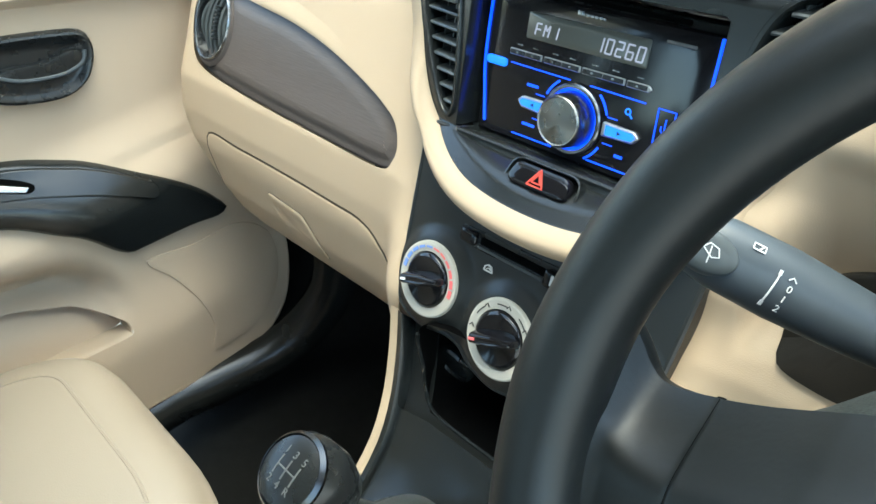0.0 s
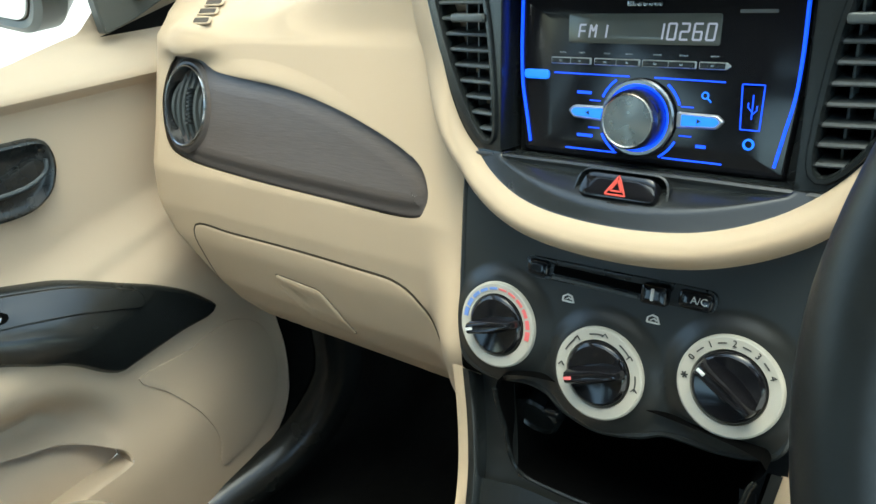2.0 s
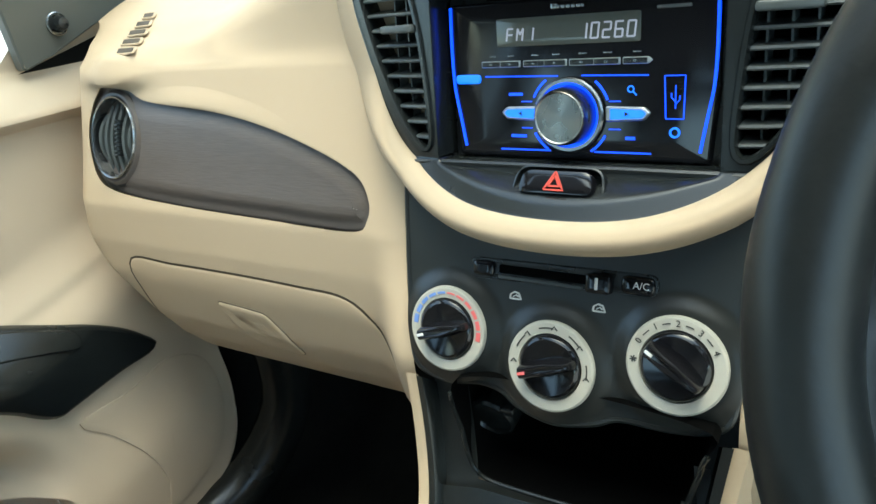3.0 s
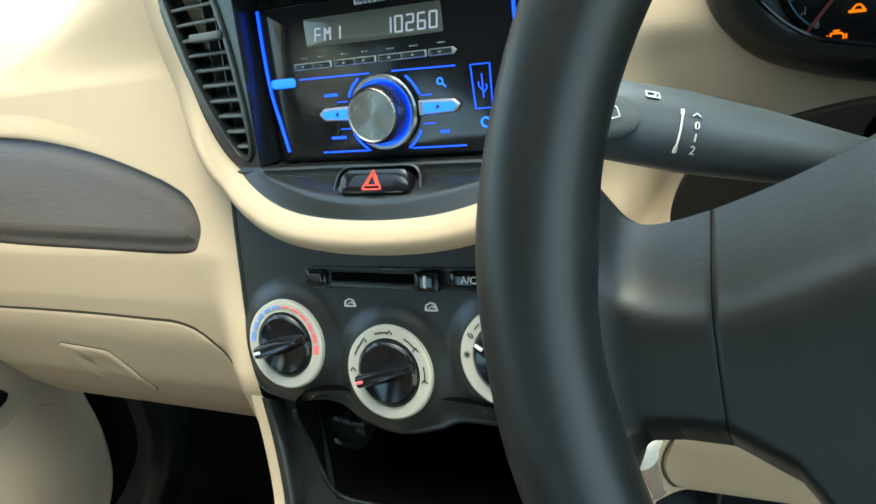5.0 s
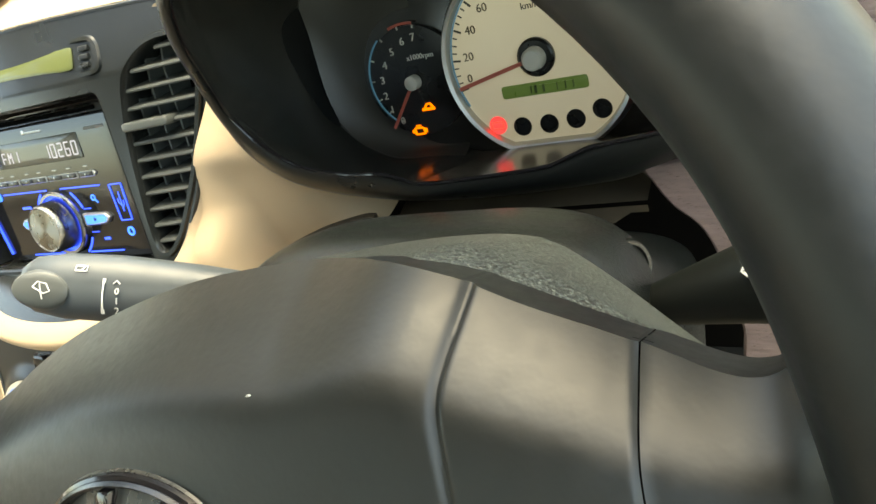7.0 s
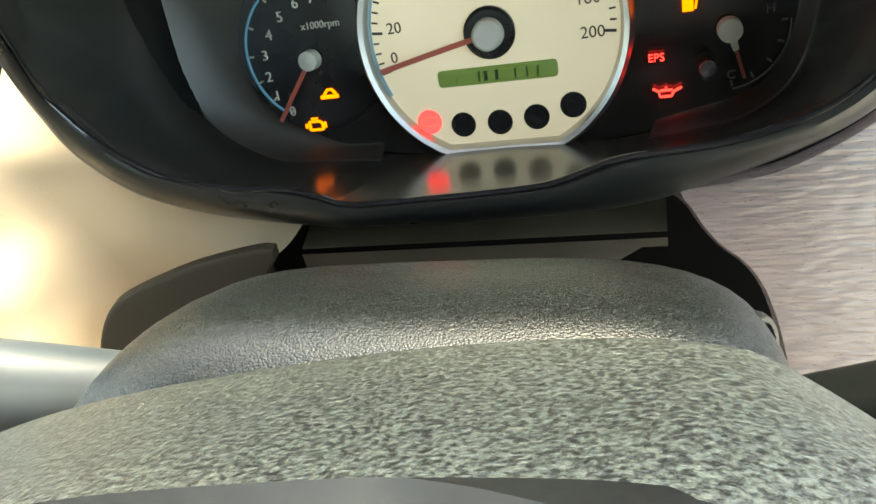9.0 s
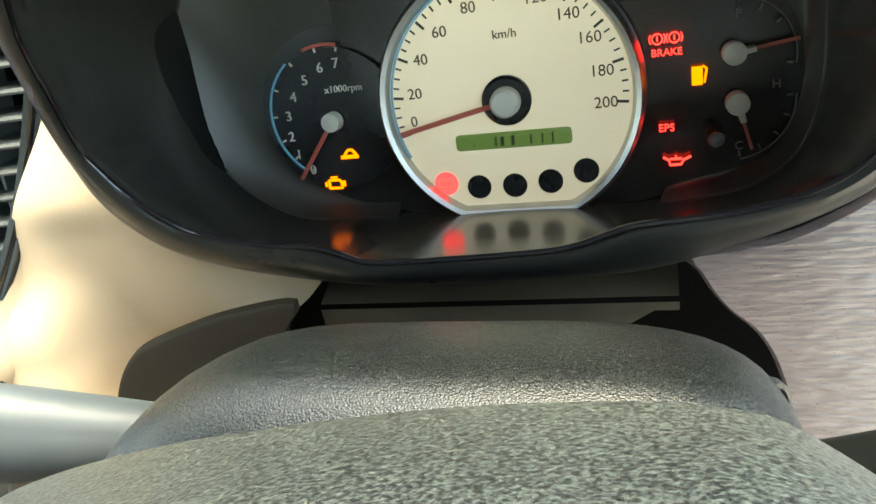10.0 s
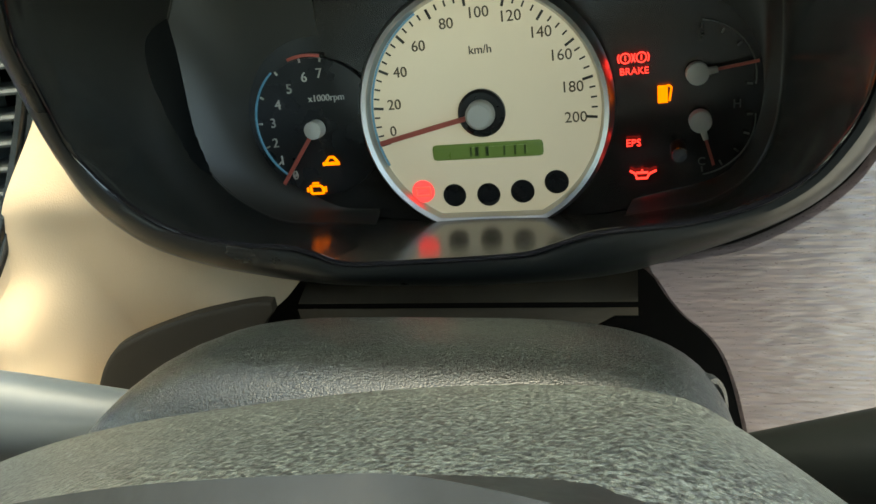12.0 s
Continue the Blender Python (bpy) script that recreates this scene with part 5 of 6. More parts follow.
skin(bm, [column_ring(*q) for q in ((0.0800, 0.070, 0.0300, 0.05), (0.0835, 0.079, 0.0340, 0.058), (0.0865, 0.084, 0.0385, 0.063), (0.0890, 0.0868, 0.0432, 0.065), (0.0915, 0.0885, 0.0474, 0.067), (0.0940, 0.0897, 0.0508, 0.068), (0.0970, 0.0906, 0.0540, 0.069), (0.1000, 0.0909, 0.0563, 0.07), (0.1035, 0.0911, 0.0582, 0.07), (0.1075, 0.0913, 0.0599, 0.07), (0.112, 0.0915, 0.0613, 0.07), (0.118, 0.0918, 0.0626, 0.07), (0.127, 0.092, 0.0636, 0.07), (0.137, 0.0915, 0.0640, 0.07), (0.150, 0.090, 0.0600, 0.07), (0.17, 0.089, 0.050, 0.07), (0.24, 0.086, 0.042, 0.07))], cap_first=True)
part("shroud", bm, COLUMN, column, sharp=60)
LOBE = curve([(0.168, 0.552), (0.1655, 0.566), (0.1690, 0.580), (0.178, 0.5945), (0.190, 0.6035), (0.217, 0.6130), (0.237, 0.6180), (0.260, 0.6215), (0.264, 0.618), (0.256, 0.605), (0.25, 0.56), (0.22, 0.543), (0.185, 0.545)], 70)
part("side_lobe", panel(LOBE, lambda u, v, h=0.0: Vector((u, min(-0.021 + (v - 0.6) * 0.3, drive_face(u, v).y - 0.003) - h, v)), [(0.0, -0.004), (0.0, -0.0006), (0.0006, 0.0), (0.002, 0.0002)], fill=4), TRIM, column)
IGN_AXIS = Vector((0.88, -0.42, 0.22)).normalized()
IGN_SIDE = Vector((0, 0, 1)).cross(IGN_AXIS).normalized()
IGN = lambda x, y, h: Vector((0.4218, -0.089, 0.6455)) + IGN_SIDE * x + IGN_AXIS.cross(IGN_SIDE) * y + IGN_AXIS * h
ign = part("ignition_lock", lathe([(0.0125, -0.012), (0.0118, -0.001), (0.0108, 0.0006), (0.0096, 0.0004), (0.0090, -0.0016), (0.0060, -0.0022), (0.001, -0.0022)], IGN, 36), COLUMN, column, "round ignition lock")
part("lock_plate", lathe([(0.0052, -0.004), (0.0052, -0.0008), (0.0046, -0.0002), (0.001, -0.0002)], IGN, 28), DARKCHROME, ign)
part("key_slot", block(lambda u, v, h=0.0: IGN(u, v, h), -0.0010, 0.0010, -0.0038, 0.0038, -0.001, 0.0004, 0.0003), MATT, ign)

# ---- stalks ----
def stalk_axes(a, b):
    a, b = Vector(a), Vector(b)
    d = (b - a).normalized()
    side = Vector((0, -0.72, 0.69))
    side = (side - d * side.dot(d)).normalized()
    up = side.cross(d).normalized()
    return a, d, side, up


def stalk_mesh(a, b, sizes):
    o, d, side, up = stalk_axes(a, b)
    n = (Vector(b) - Vector(a)).length
    bm = bmesh.new()
    rings = [[o + d * n * f + (side * math.cos(2 * math.pi * k / 28) * t + up * math.sin(2 * math.pi * k / 28) * w) for k in range(28)] for f, w, t in sizes]
    skin(bm, rings, cap_first=True, cap_last=True)
    return bm


wiper = thing("wiper_stalk", "dark grey wiper stalk with white printed symbols", "stalk")
WA, WB = (0.1490, -0.127, 0.6820), (0.275, -0.076, 0.618)
part("lever", stalk_mesh(WA, WB, [(0, 0.003, 0.002), (0.012, 0.0085, 0.006), (0.05, 0.0130, 0.0098), (0.14, 0.0155, 0.0120), (0.32, 0.0160, 0.0125), (0.55, 0.0140, 0.0115), (0.8, 0.0105, 0.0095), (1.0, 0.009, 0.009)]), STALK, wiper)
o, d, side, up = stalk_axes(WA, WB)
STK = lambda u, v, h=0.0: o + d * (u - 0.0072) - up * (v - 0.001) + side * (math.sqrt(max(0.0, 1 - (v / 0.0165) ** 2)) * 0.0125 + h)
if (STK(0.04, 0.01) - STK(0.04, -0.01)).z < 0:
    STK = lambda u, v, h=0.0: o + d * (u - 0.0072) + up * (v - 0.001) + side * (math.sqrt(max(0.0, 1 - (v / 0.0165) ** 2)) * 0.0125 + h)
part("wash_button", panel(oval(0.0215, -0.001, 0.0125, 0.0085, 32), STK, [(-0.001, -0.002), (0.0, 0.0004), (0.001, 0.0008)], fill=3), VANE, wiper)
part("wiper_symbol", stroke(STK, [(0.0185, 0.0005), (0.0205, 0.0030), (0.0245, 0.0022), (0.0262, -0.0010), (0.0235, -0.0022), (0.0205, -0.0006), (0.0185, 0.0005)], 0.0005, 0.0004, 0.0012), WHITE, wiper)
part("wiper_blade_mark", stroke(STK, [(0.0215, 0.0022), (0.0228, -0.0050)], 0.0005, 0.0004, 0.0012), WHITE, wiper)
part("arrow_line", join(stroke(STK, [(0.0500, 0.0045), (0.0495, -0.0085)], 0.0006, 0.0002, 0.0010), stroke(STK, [(0.0500, 0.0062), (0.0500, 0.0040)], 0.0013, 0.0, 0.0008), stroke(STK, [(0.0495, -0.0080), (0.0495, -0.0102)], 0.0013, 0.0, 0.0008)), WHITE, wiper)
part("mist_mark", stroke(STK, [(0.0540, 0.0040), (0.0556, 0.0055), (0.0572, 0.0040)], 0.0005, 0.0, 0.0008), WHITE, wiper)
for s, v in (("0", 0.0005), ("1", -0.0040), ("2", -0.0085)):
    part("position_digit", words(s, STK, 0.0560, v, 0.0042, 0.0, 0.0008), WHITE, wiper)
for pts in ([(0.0362, 0.0090), (0.0362, 0.0112), (0.0412, 0.0112), (0.0412, 0.0090), (0.0362, 0.0090)], [(0.0387, 0.0090), (0.0400, 0.0108)]):
    part("rear_wiper_symbol", stroke(STK, pts, 0.0006, 0.0, 0.0008), WHITE, wiper)

signal = thing("indicator_stalk", "black indicator stalk with white arrow symbols", "stalk")
SA, SB = (0.5104, -0.1249, 0.6867), (0.4122, -0.0835, 0.6197)
part("lever", stalk_mesh(SA, SB, [(0, 0.004, 0.002), (0.015, 0.012, 0.008), (0.06, 0.0165, 0.0115), (0.16, 0.0178, 0.013), (0.5, 0.0120, 0.0108), (0.8, 0.0078, 0.0078), (1.0, 0.0062, 0.0064)]), SIGNAL, signal)
o2, d2, side2, up2 = stalk_axes(SA, SB)
up2 = up2 if up2.z > 0 else -up2
SIG = lambda u, v, h=0.0: o2 + d2 * (0.109 - u) + up2 * (v + 0.003) + side2 * (0.0118 - v * v * 40 + h)
for s in (-1, 1):
    part("arrow_symbol", stroke(SIG, [(0.065 + s * p, q) for p, q in ((0.0008, 0.0009), (0.0027, 0.0009), (0.0027, 0.0024), (0.0055, 0.0), (0.0027, -0.0024), (0.0027, -0.0009), (0.0008, -0.0009), (0.0008, 0.0009))], 0.0006, 0.0, 0.0009), WHITE, signal)

# ---- steering wheel ----
wheel = thing("steering_wheel", "worn dark grey steering wheel with oval badge", "steering wheel")
RIM, GRIP = 0.171, 0.0158
bm = bmesh.new()
rings = []
for i in range(144):
    a = 2 * math.pi * i / 144
    deg = math.degrees(a)
    swell = 1 + 0.07 * sum(math.exp(-((deg - c) / 9) ** 2) for c in (8, 172, 350, 190)) + 0.05 * sum(math.exp(-((deg - c) / 22) ** 2) for c in (45, 135))
    ring = []
    for k in range(28):
        b = 2 * math.pi * k / 28
        r = RIM + GRIP * swell * math.cos(b)
        ring.append(WH(r * math.cos(a), r * math.sin(a), GRIP * 1.04 * swell * math.sin(b)))
    rings.append(ring)
skin(bm, rings + [rings[0]])
bmesh.ops.remove_doubles(bm, verts=bm.verts, dist=1e-6)
part("rim", bm, WHEEL, wheel)
TOP_L = [(0.0, 0.0580), (0.034, 0.0535), (0.055, 0.0497), (0.080, 0.0425), (0.095, 0.0372), (0.113, 0.0312), (0.132, 0.0275), (0.143, 0.0268), (0.149, 0.0290), (0.153, 0.0340), (0.157, 0.0430), (0.175, 0.060)]
TOP_R = [(0.0, 0.0580), (0.030, 0.0578), (0.060, 0.0555), (0.080, 0.0518), (0.090, 0.0475), (0.100, 0.0412), (0.108, 0.0368), (0.117, 0.0322), (0.1245, 0.0285), (0.138, 0.0205), (0.146, 0.0185), (0.150, 0.0200), (0.155, 0.0250), (0.175, 0.0400)]
SHELL_TOP = [(0.0, 0.0600), (0.030, 0.0596), (0.060, 0.0565), (0.080, 0.0515), (0.096, 0.0425), (0.112, 0.0325), (0.135, 0.0260)]
SHELL_RIGHT = [(0.0, 0.0600), (0.030, 0.0598), (0.060, 0.0575), (0.080, 0.0540), (0.094, 0.0475), (0.103, 0.0410), (0.112, 0.0345), (0.121, 0.0275), (0.136, 0.0180)]
BOT = [(0.0, -0.1005), (0.040, -0.0995), (0.066, -0.096), (0.083, -0.086), (0.096, -0.064), (0.110, -0.042), (0.124, -0.0335), (0.138, -0.032), (0.147, -0.0325), (0.1515, -0.0360), (0.155, -0.043), (0.160, -0.054), (0.175, -0.065)]
BX, BV = [q[0] for q in BOT], [q[1] for q in BOT]


def top_v(a):
    """Height of the pad's upper edge."""
    line = [(-x, v) for x, v in reversed(TOP_L[1:])] + TOP_R
    wide = 0.003 - 0.0022 * ease(0.115, 0.140, abs(a))
    return sum(float(np.interp(a + k * wide, [q[0] for q in line], [q[1] for q in line])) for k in range(-5, 6)) / 11


def dome(a, v, h=0.0):
    """The airbag pad and side spokes: highest at the badge, rolling back towards the edges."""
    r = abs(a)
    d = 0.013 - 0.55 * a * a - 1.5 * max(0.0, v - 0.005) ** 2 - 0.6 * min(0.0, v) ** 2
    if a > 0:
        q = a - 0.0050 * ease(0.022, 0.050, v)                                  # the lid's edge bows outwards at the top
        d -= (0.0005 * (ease(0.0800, 0.0886, q) - ease(0.0886, 0.0905, q)) + 0.0011 * math.exp(-((q - 0.0886) / 0.0013) ** 2)) * ease(-0.03, 0.030, v)
    else:
        d -= 0.0004 * ease(0.0860, 0.0940, r)
    d -= 0.0012 * ease(0.1235, 0.1262, r)
    d += 0.010 * ease(0.148, 0.170, r)                                          # sweeps up into the rim
    return WH(a, v, d + h)


def pad_rows(a0, a1, n, rows=110, sink=0.0):
    """Strips of the pad from its upper to its lower edge, with both edges rolled back."""
    rings = []
    for a in steps(a0, a1, n):
        r = abs(a)
        bow = 0.0050 * ease(0.050, 0.0886, a) * (1 - ease(0.0886, 0.120, a))     # the strips follow the lid's edge
        hi_v, lo_v = top_v(a + bow), float(np.interp(r, BX, BV))
        a += bow
        ring = [dome(a, hi_v - 0.004 - sink, -0.034), dome(a, hi_v - 0.0004 - sink, -0.0285)]
        for k in range(rows + 1):
            f = k / rows
            v = hi_v + (lo_v - hi_v) * (0.5 - 0.5 * math.cos(math.pi * f))
            up_e, lo_e = hi_v - v, v - lo_v
            roll = 0.0
            brink = ease(0.045, 0.085, a)
            deep = 0.026 - 0.006 * ease(0.12, 0.16, r) - 0.007 * brink
            fall = deep - up_e
            roll -= (1.06 - 0.20 * brink) * 0.5 * (fall + math.hypot(fall, 0.0055))
            if lo_e < 0.010:
                roll -= 0.010 * (1 - lo_e / 0.010) ** 2
            ring.append(dome(a - bow * (1 - ease(0.022, 0.050, v)), v, roll - sink))
        ring += [dome(a - bow, lo_v, -0.022), dome(a - bow, lo_v + 0.002, -0.04)]
        rings.append(ring)
    return rings


bm = bmesh.new()
skin(bm, pad_rows(-0.1250, 0.1250, 460), closed=False)
part("pad", bm, WHEEL, wheel, "smooth airbag pad")
for a0, a1 in ((-0.172, -0.1253), (0.1253, 0.172)):
    bm = bmesh.new()
    skin(bm, pad_rows(math.copysign(0.1235, a0), math.copysign(0.1270, a0), 4, sink=0.002), closed=False)
    part("seam", bm, MATT, wheel)
    bm = bmesh.new()
    skin(bm, pad_rows(a0, a1, 40), closed=False)
    part("spoke", bm, WHEEL, wheel)
for s in (-1, 1):
    LS = rounded([(s * 0.018, -0.09), (s * 0.076, -0.085), (s * 0.070, -0.12), (s * 0.078, -0.156), (s * 0.028, -0.172), (s * 0.036, -0.13)][::s], 0.012)
    part("spoke", panel(LS, lambda a, v, h=0.0: WH(a, v, -0.010 + h), [(-0.001, -0.02), (0.0, -0.006), (0.002, 0.0), (0.006, 0.003)], fill=5), WHEEL, wheel)
bm = bmesh.new()
rings = []
for a in steps(-0.118, 0.134, 80):
    crown = SHELL_TOP if a < 0 else SHELL_RIGHT
    shell_v = sum(float(np.interp(abs(a) + k * 0.003, [q[0] for q in crown], [q[1] for q in crown])) for k in range(-4, 5)) / 9
    hi_v, lo_v = min(top_v(a) + 0.004 * ease(0.06, 0.09, a), shell_v) - 0.0012 - 0.0045 * ease(0.072, 0.096, -a), float(np.interp(abs(a), BX, BV)) + 0.004
    back = 0.35 * max(0.0, abs(a) - 0.085)
    far = 0.012 * ease(0.070, 0.095, -a)
    near = 0.0065 * ease(0.055, 0.085, a)
    step_v = 0.004 * ease(0.06, 0.09, a)
    ring = [WH(a, hi_v - 0.004 - step_v - far * 0.3, -0.0165 - far + near), WH(a, hi_v - 0.0010 - step_v - far * 0.2, -0.0178 - far + near), WH(a, hi_v - step_v * 0.7 - far * 0.1, -0.021 - far + near), WH(a, hi_v, -0.034)]
    rear = shell_v - 0.0035
    ring += [WH(a, hi_v + (rear - hi_v) * f - 0.001 * f - back * f, -0.034 - 0.046 * f) for f in (0.3, 0.6, 0.9)]
    ring += [WH(a, rear - 0.003 - back, -0.083), WH(a, rear - 0.014 - back, -0.085), WH(a, lo_v + 0.012, -0.070), WH(a, lo_v, -0.06), WH(a, lo_v, -0.02)]
    rings.append(ring)
skin(bm, rings, closed=False)
part("back_shell", bm, SHELL, wheel, "grained plastic back of the wheel hub")
part("scuff", panel(oval(0.0455, 0.0312, 0.0007, 0.0003, 10), dome, [(0, -0.0004), (0.0001, 0.0001)], fill=2), SILVER, wheel, "tiny pale scuff")
BADGE = lambda u, v, h=0.0: dome(u - 0.004, v - 0.003, h)
badge = part("badge", panel(oval(0, 0, 0.033, 0.0185, 56), BADGE, [(-0.002, -0.002), (-0.001, 0.0004), (0.002, -0.0006), (0.008, 0.0008)], fill=4), BADGE_FIELD, wheel, "oval badge recess")
part("badge_rim", bezel(oval(0, 0, 0.0335, 0.0190, 64), BADGE, [(-0.0006, -0.001), (0.0, 0.0016), (0.0010, 0.0020), (0.0014, -0.001)]), PIANO, badge)
part("badge_ring", bezel(oval(0, 0, 0.0323, 0.0178, 64), BADGE, [(-0.0006, -0.001), (0.0, 0.0022), (0.0009, 0.0030), (0.0018, 0.0022), (0.0021, -0.001)]), BLACKCHROME, badge)
LEG = [(-0.0225, -0.0115), (-0.0165, -0.0020), (-0.0095, 0.0095), (-0.0060, 0.0152), (-0.0005, 0.0150), (-0.0025, 0.0090), (-0.0035, 0.0055), (0.0020, 0.0030), (0.0090, 0.0042), (0.0140, 0.0085), (0.0165, 0.0124)]
part("badge_emblem", panel(curve(LEG + [(-u, -v) for u, v in LEG], 140), BADGE, [(-0.0002, -0.001), (0.0002, 0.0014), (0.0008, 0.0024), (0.0018, 0.0028)], fill=4), PIANO, badge, "dark slanted emblem")

# ---- passenger's door ----
door = thing("door_1", "closed cream passenger door with dark armrest and latch handle", "door", kind="structure")


def door_skin(y, z, h=0.0):
    x = -0.628
    x += 0.040 * ease(0.50, 0.40, z)                                            # swells out below the armrest line
    x += 0.012 * ease(0.30, 0.20, z)
    hollow = ease(-0.19, -0.27, y) * math.exp(-((z - 0.325 - (-0.27 - y) * 0.3) / 0.035) ** 2)
    x -= 0.066 * hollow
    x -= 0.015 * ease(-0.06, 0.05, y) * ease(0.36, 0.2, z)
    x += 0.015 * ease(0.607, 0.622, z + y * 0.24)
    x -= 0.050 * ease(0.622, 0.672, z + y * 0.24)
    return Vector((x + h, y, z))


DOOR = [Vector(q) for q in ((-1.15, 0.70), (-1.15, 0.12), (-0.26, 0.115), (-0.17, 0.103), (-0.098, 0.104), (-0.039, 0.115), (0.0, 0.143), (0.024, 0.196), (0.036, 0.262), (0.05, 0.33), (0.20, 0.40), (0.20, 0.74), (0.05, 0.700), (0.022, 0.684), (0.0, 0.672), (-0.09, 0.676), (-0.4, 0.72))]
POCKET = curve([(-0.217, 0.243), (-0.221, 0.258), (-0.250, 0.287), (-0.294, 0.308), (-0.352, 0.328), (-0.50, 0.350), (-0.60, 0.35), (-0.62, 0.29), (-0.50, 0.262), (-0.40, 0.251), (-0.301, 0.243), (-0.226, 0.235)], 90)
DOOR_EDGE = [a.lerp(b, f / 20) for a, b in zip(DOOR, DOOR[1:] + DOOR[:1]) for f in range(20)]
SLANT = 0.24
part("inner_panel", sheet(steps(-1.15, 0.20, 180), steps(-0.18, 0.59, 120) + steps(0.59, 0.69, 26)[1:] + steps(0.69, 0.78, 12)[1:], lambda u, v: inside(DOOR, u, v - SLANT * u) and not inside(POCKET, u, v - SLANT * u), lambda u, v: door_skin(u, v - SLANT * u), ([Vector((q.x, q.y + SLANT * q.x)) for q in DOOR_EDGE], [Vector((q.x, q.y + SLANT * q.x)) for q in POCKET])), CREAM_DOOR, door)
part("panel_edge", tube([door_skin(q.x, q.y, -0.0056) for q in curve([(-0.9, 0.117), (-0.26, 0.115), (-0.17, 0.103), (-0.098, 0.104), (-0.039, 0.115), (0.0, 0.143), (0.024, 0.196), (0.036, 0.262), (0.05, 0.33)], 60, closed=False)], 0.006, 8), CREAM_DOOR, door)
ARM = curve([(-0.036, 0.334), (-0.041, 0.345), (-0.060, 0.374), (-0.091, 0.406), (-0.122, 0.430), (-0.163, 0.460), (-0.194, 0.477), (-0.260, 0.505), (-0.36, 0.525), (-0.62, 0.53), (-0.64, 0.49), (-0.62, 0.47), (-0.40, 0.462), (-0.294, 0.444), (-0.235, 0.406), (-0.212, 0.385), (-0.192, 0.358), (-0.176, 0.3435), (-0.160, 0.3410), (-0.092, 0.335), (-0.050, 0.3275)], 150)


def on_arm(y, z, h=0.0):
    """The armrest's swelling face: a ridge along it, a flatter shoulder above for the switches."""
    zs = [p.y + (q.y - p.y) * (y - p.x) / (q.x - p.x) for p, q in zip(ARM, ARM[1:] + ARM[:1]) if (p.x - y) * (q.x - y) < 0]
    if len(zs) < 2:
        return door_skin(y, z, 0.010 + h)
    lo, hi_z = min(zs), max(zs)
    f = min(max((z - lo) / max(hi_z - lo, 1e-6), 0.0), 1.0)
    ridge = float(np.interp(y, (-0.28, -0.195, -0.128), (0.50, 0.68, 0.72)))
    under = math.sin(0.5 * math.pi * min(f / ridge, 1.0))
    over = 1 - 0.85 * (f - ridge) / (1 - ridge)
    lift = min(under, over) - 0.12 * math.exp(-((f - ridge) / 0.10) ** 2)
    return door_skin(y, z, 0.008 + 0.022 * ease(-0.08, -0.24, y) * max(lift, 0.0) + h)


armrest = part("armrest", plate(ARM, lambda u, v, h=0.0: on_arm(u, v, h - 0.010), [(-0.001, -0.004), (0.0, 0.004), (0.0010, 0.007), (0.0025, 0.0092), (0.0045, 0.0100)], 0.004), DARK, door, "dark grey armrest insert", sharp=60)
SWITCH = curve([(-0.1115, 0.409), (-0.1149, 0.4185), (-0.140, 0.4385), (-0.163, 0.4545), (-0.194, 0.4715), (-0.260, 0.499), (-0.36, 0.518), (-0.50, 0.521), (-0.51, 0.512), (-0.50, 0.503), (-0.36, 0.494), (-0.26, 0.4700), (-0.194, 0.4425), (-0.150, 0.4180), (-0.1232, 0.4000), (-0.1145, 0.4010)], 110)
part("switch_plate", plate(SWITCH, on_arm, [(-0.0004, -0.001), (0.0, 0.0012), (0.0008, 0.0020), (0.0016, 0.0022)], 0.004), DARK, armrest, "raised window switch panel", sharp=60)
part("switch_well", panel(curve([(-0.2341, 0.474), (-0.2480, 0.4860), (-0.2750, 0.500), (-0.300, 0.505), (-0.300, 0.493), (-0.2677, 0.4815), (-0.2440, 0.4700)], 40), on_arm, [(0.0, 0.001), (0.0003, 0.0028)], fill=3), MATT, armrest)
part("window_switch", panel(rounded([(-0.240, 0.4755), (-0.266, 0.4900), (-0.300, 0.498), (-0.300, 0.494), (-0.268, 0.4830), (-0.246, 0.4725)], 0.002), on_arm, [(0, 0.002), (0.0, 0.0050), (0.001, 0.0058)], fill=2), DARKCHROME, armrest, "window switch")
HANDLE = curve([(-0.104, 0.594), (-0.108, 0.572), (-0.128, 0.549), (-0.162, 0.543), (-0.22, 0.562), (-0.25, 0.60), (-0.235, 0.632), (-0.19, 0.627), (-0.14, 0.615), (-0.112, 0.606)], 60)
handle = part("handle_bezel", panel(HANDLE, door_skin, [(-0.001, -0.003), (0.0, 0.007), (0.0015, 0.0105), (0.004, 0.0120), (0.007, 0.0110), (0.010, 0.0080), (0.015, 0.0060)], fill=4), BLACK, door, "black latch handle surround")
LEVER = curve([(-0.118, 0.583), (-0.126, 0.571), (-0.150, 0.566), (-0.190, 0.575), (-0.212, 0.588), (-0.205, 0.597), (-0.160, 0.590), (-0.130, 0.592)], 40)
part("latch_lever", panel(LEVER, door_skin, [(0.0, 0.004), (0.0, 0.011), (0.0015, 0.0135), (0.004, 0.0140)], fill=3), BLACK, handle, "glossy black latch lever")
part("lever_edge", tube([door_skin(q.x, q.y, 0.0132) for q in curve([(-0.116, 0.586), (-0.124, 0.574), (-0.150, 0.570), (-0.190, 0.579), (-0.212, 0.592)], 24, closed=False)], 0.0026, 10), STALK, handle)
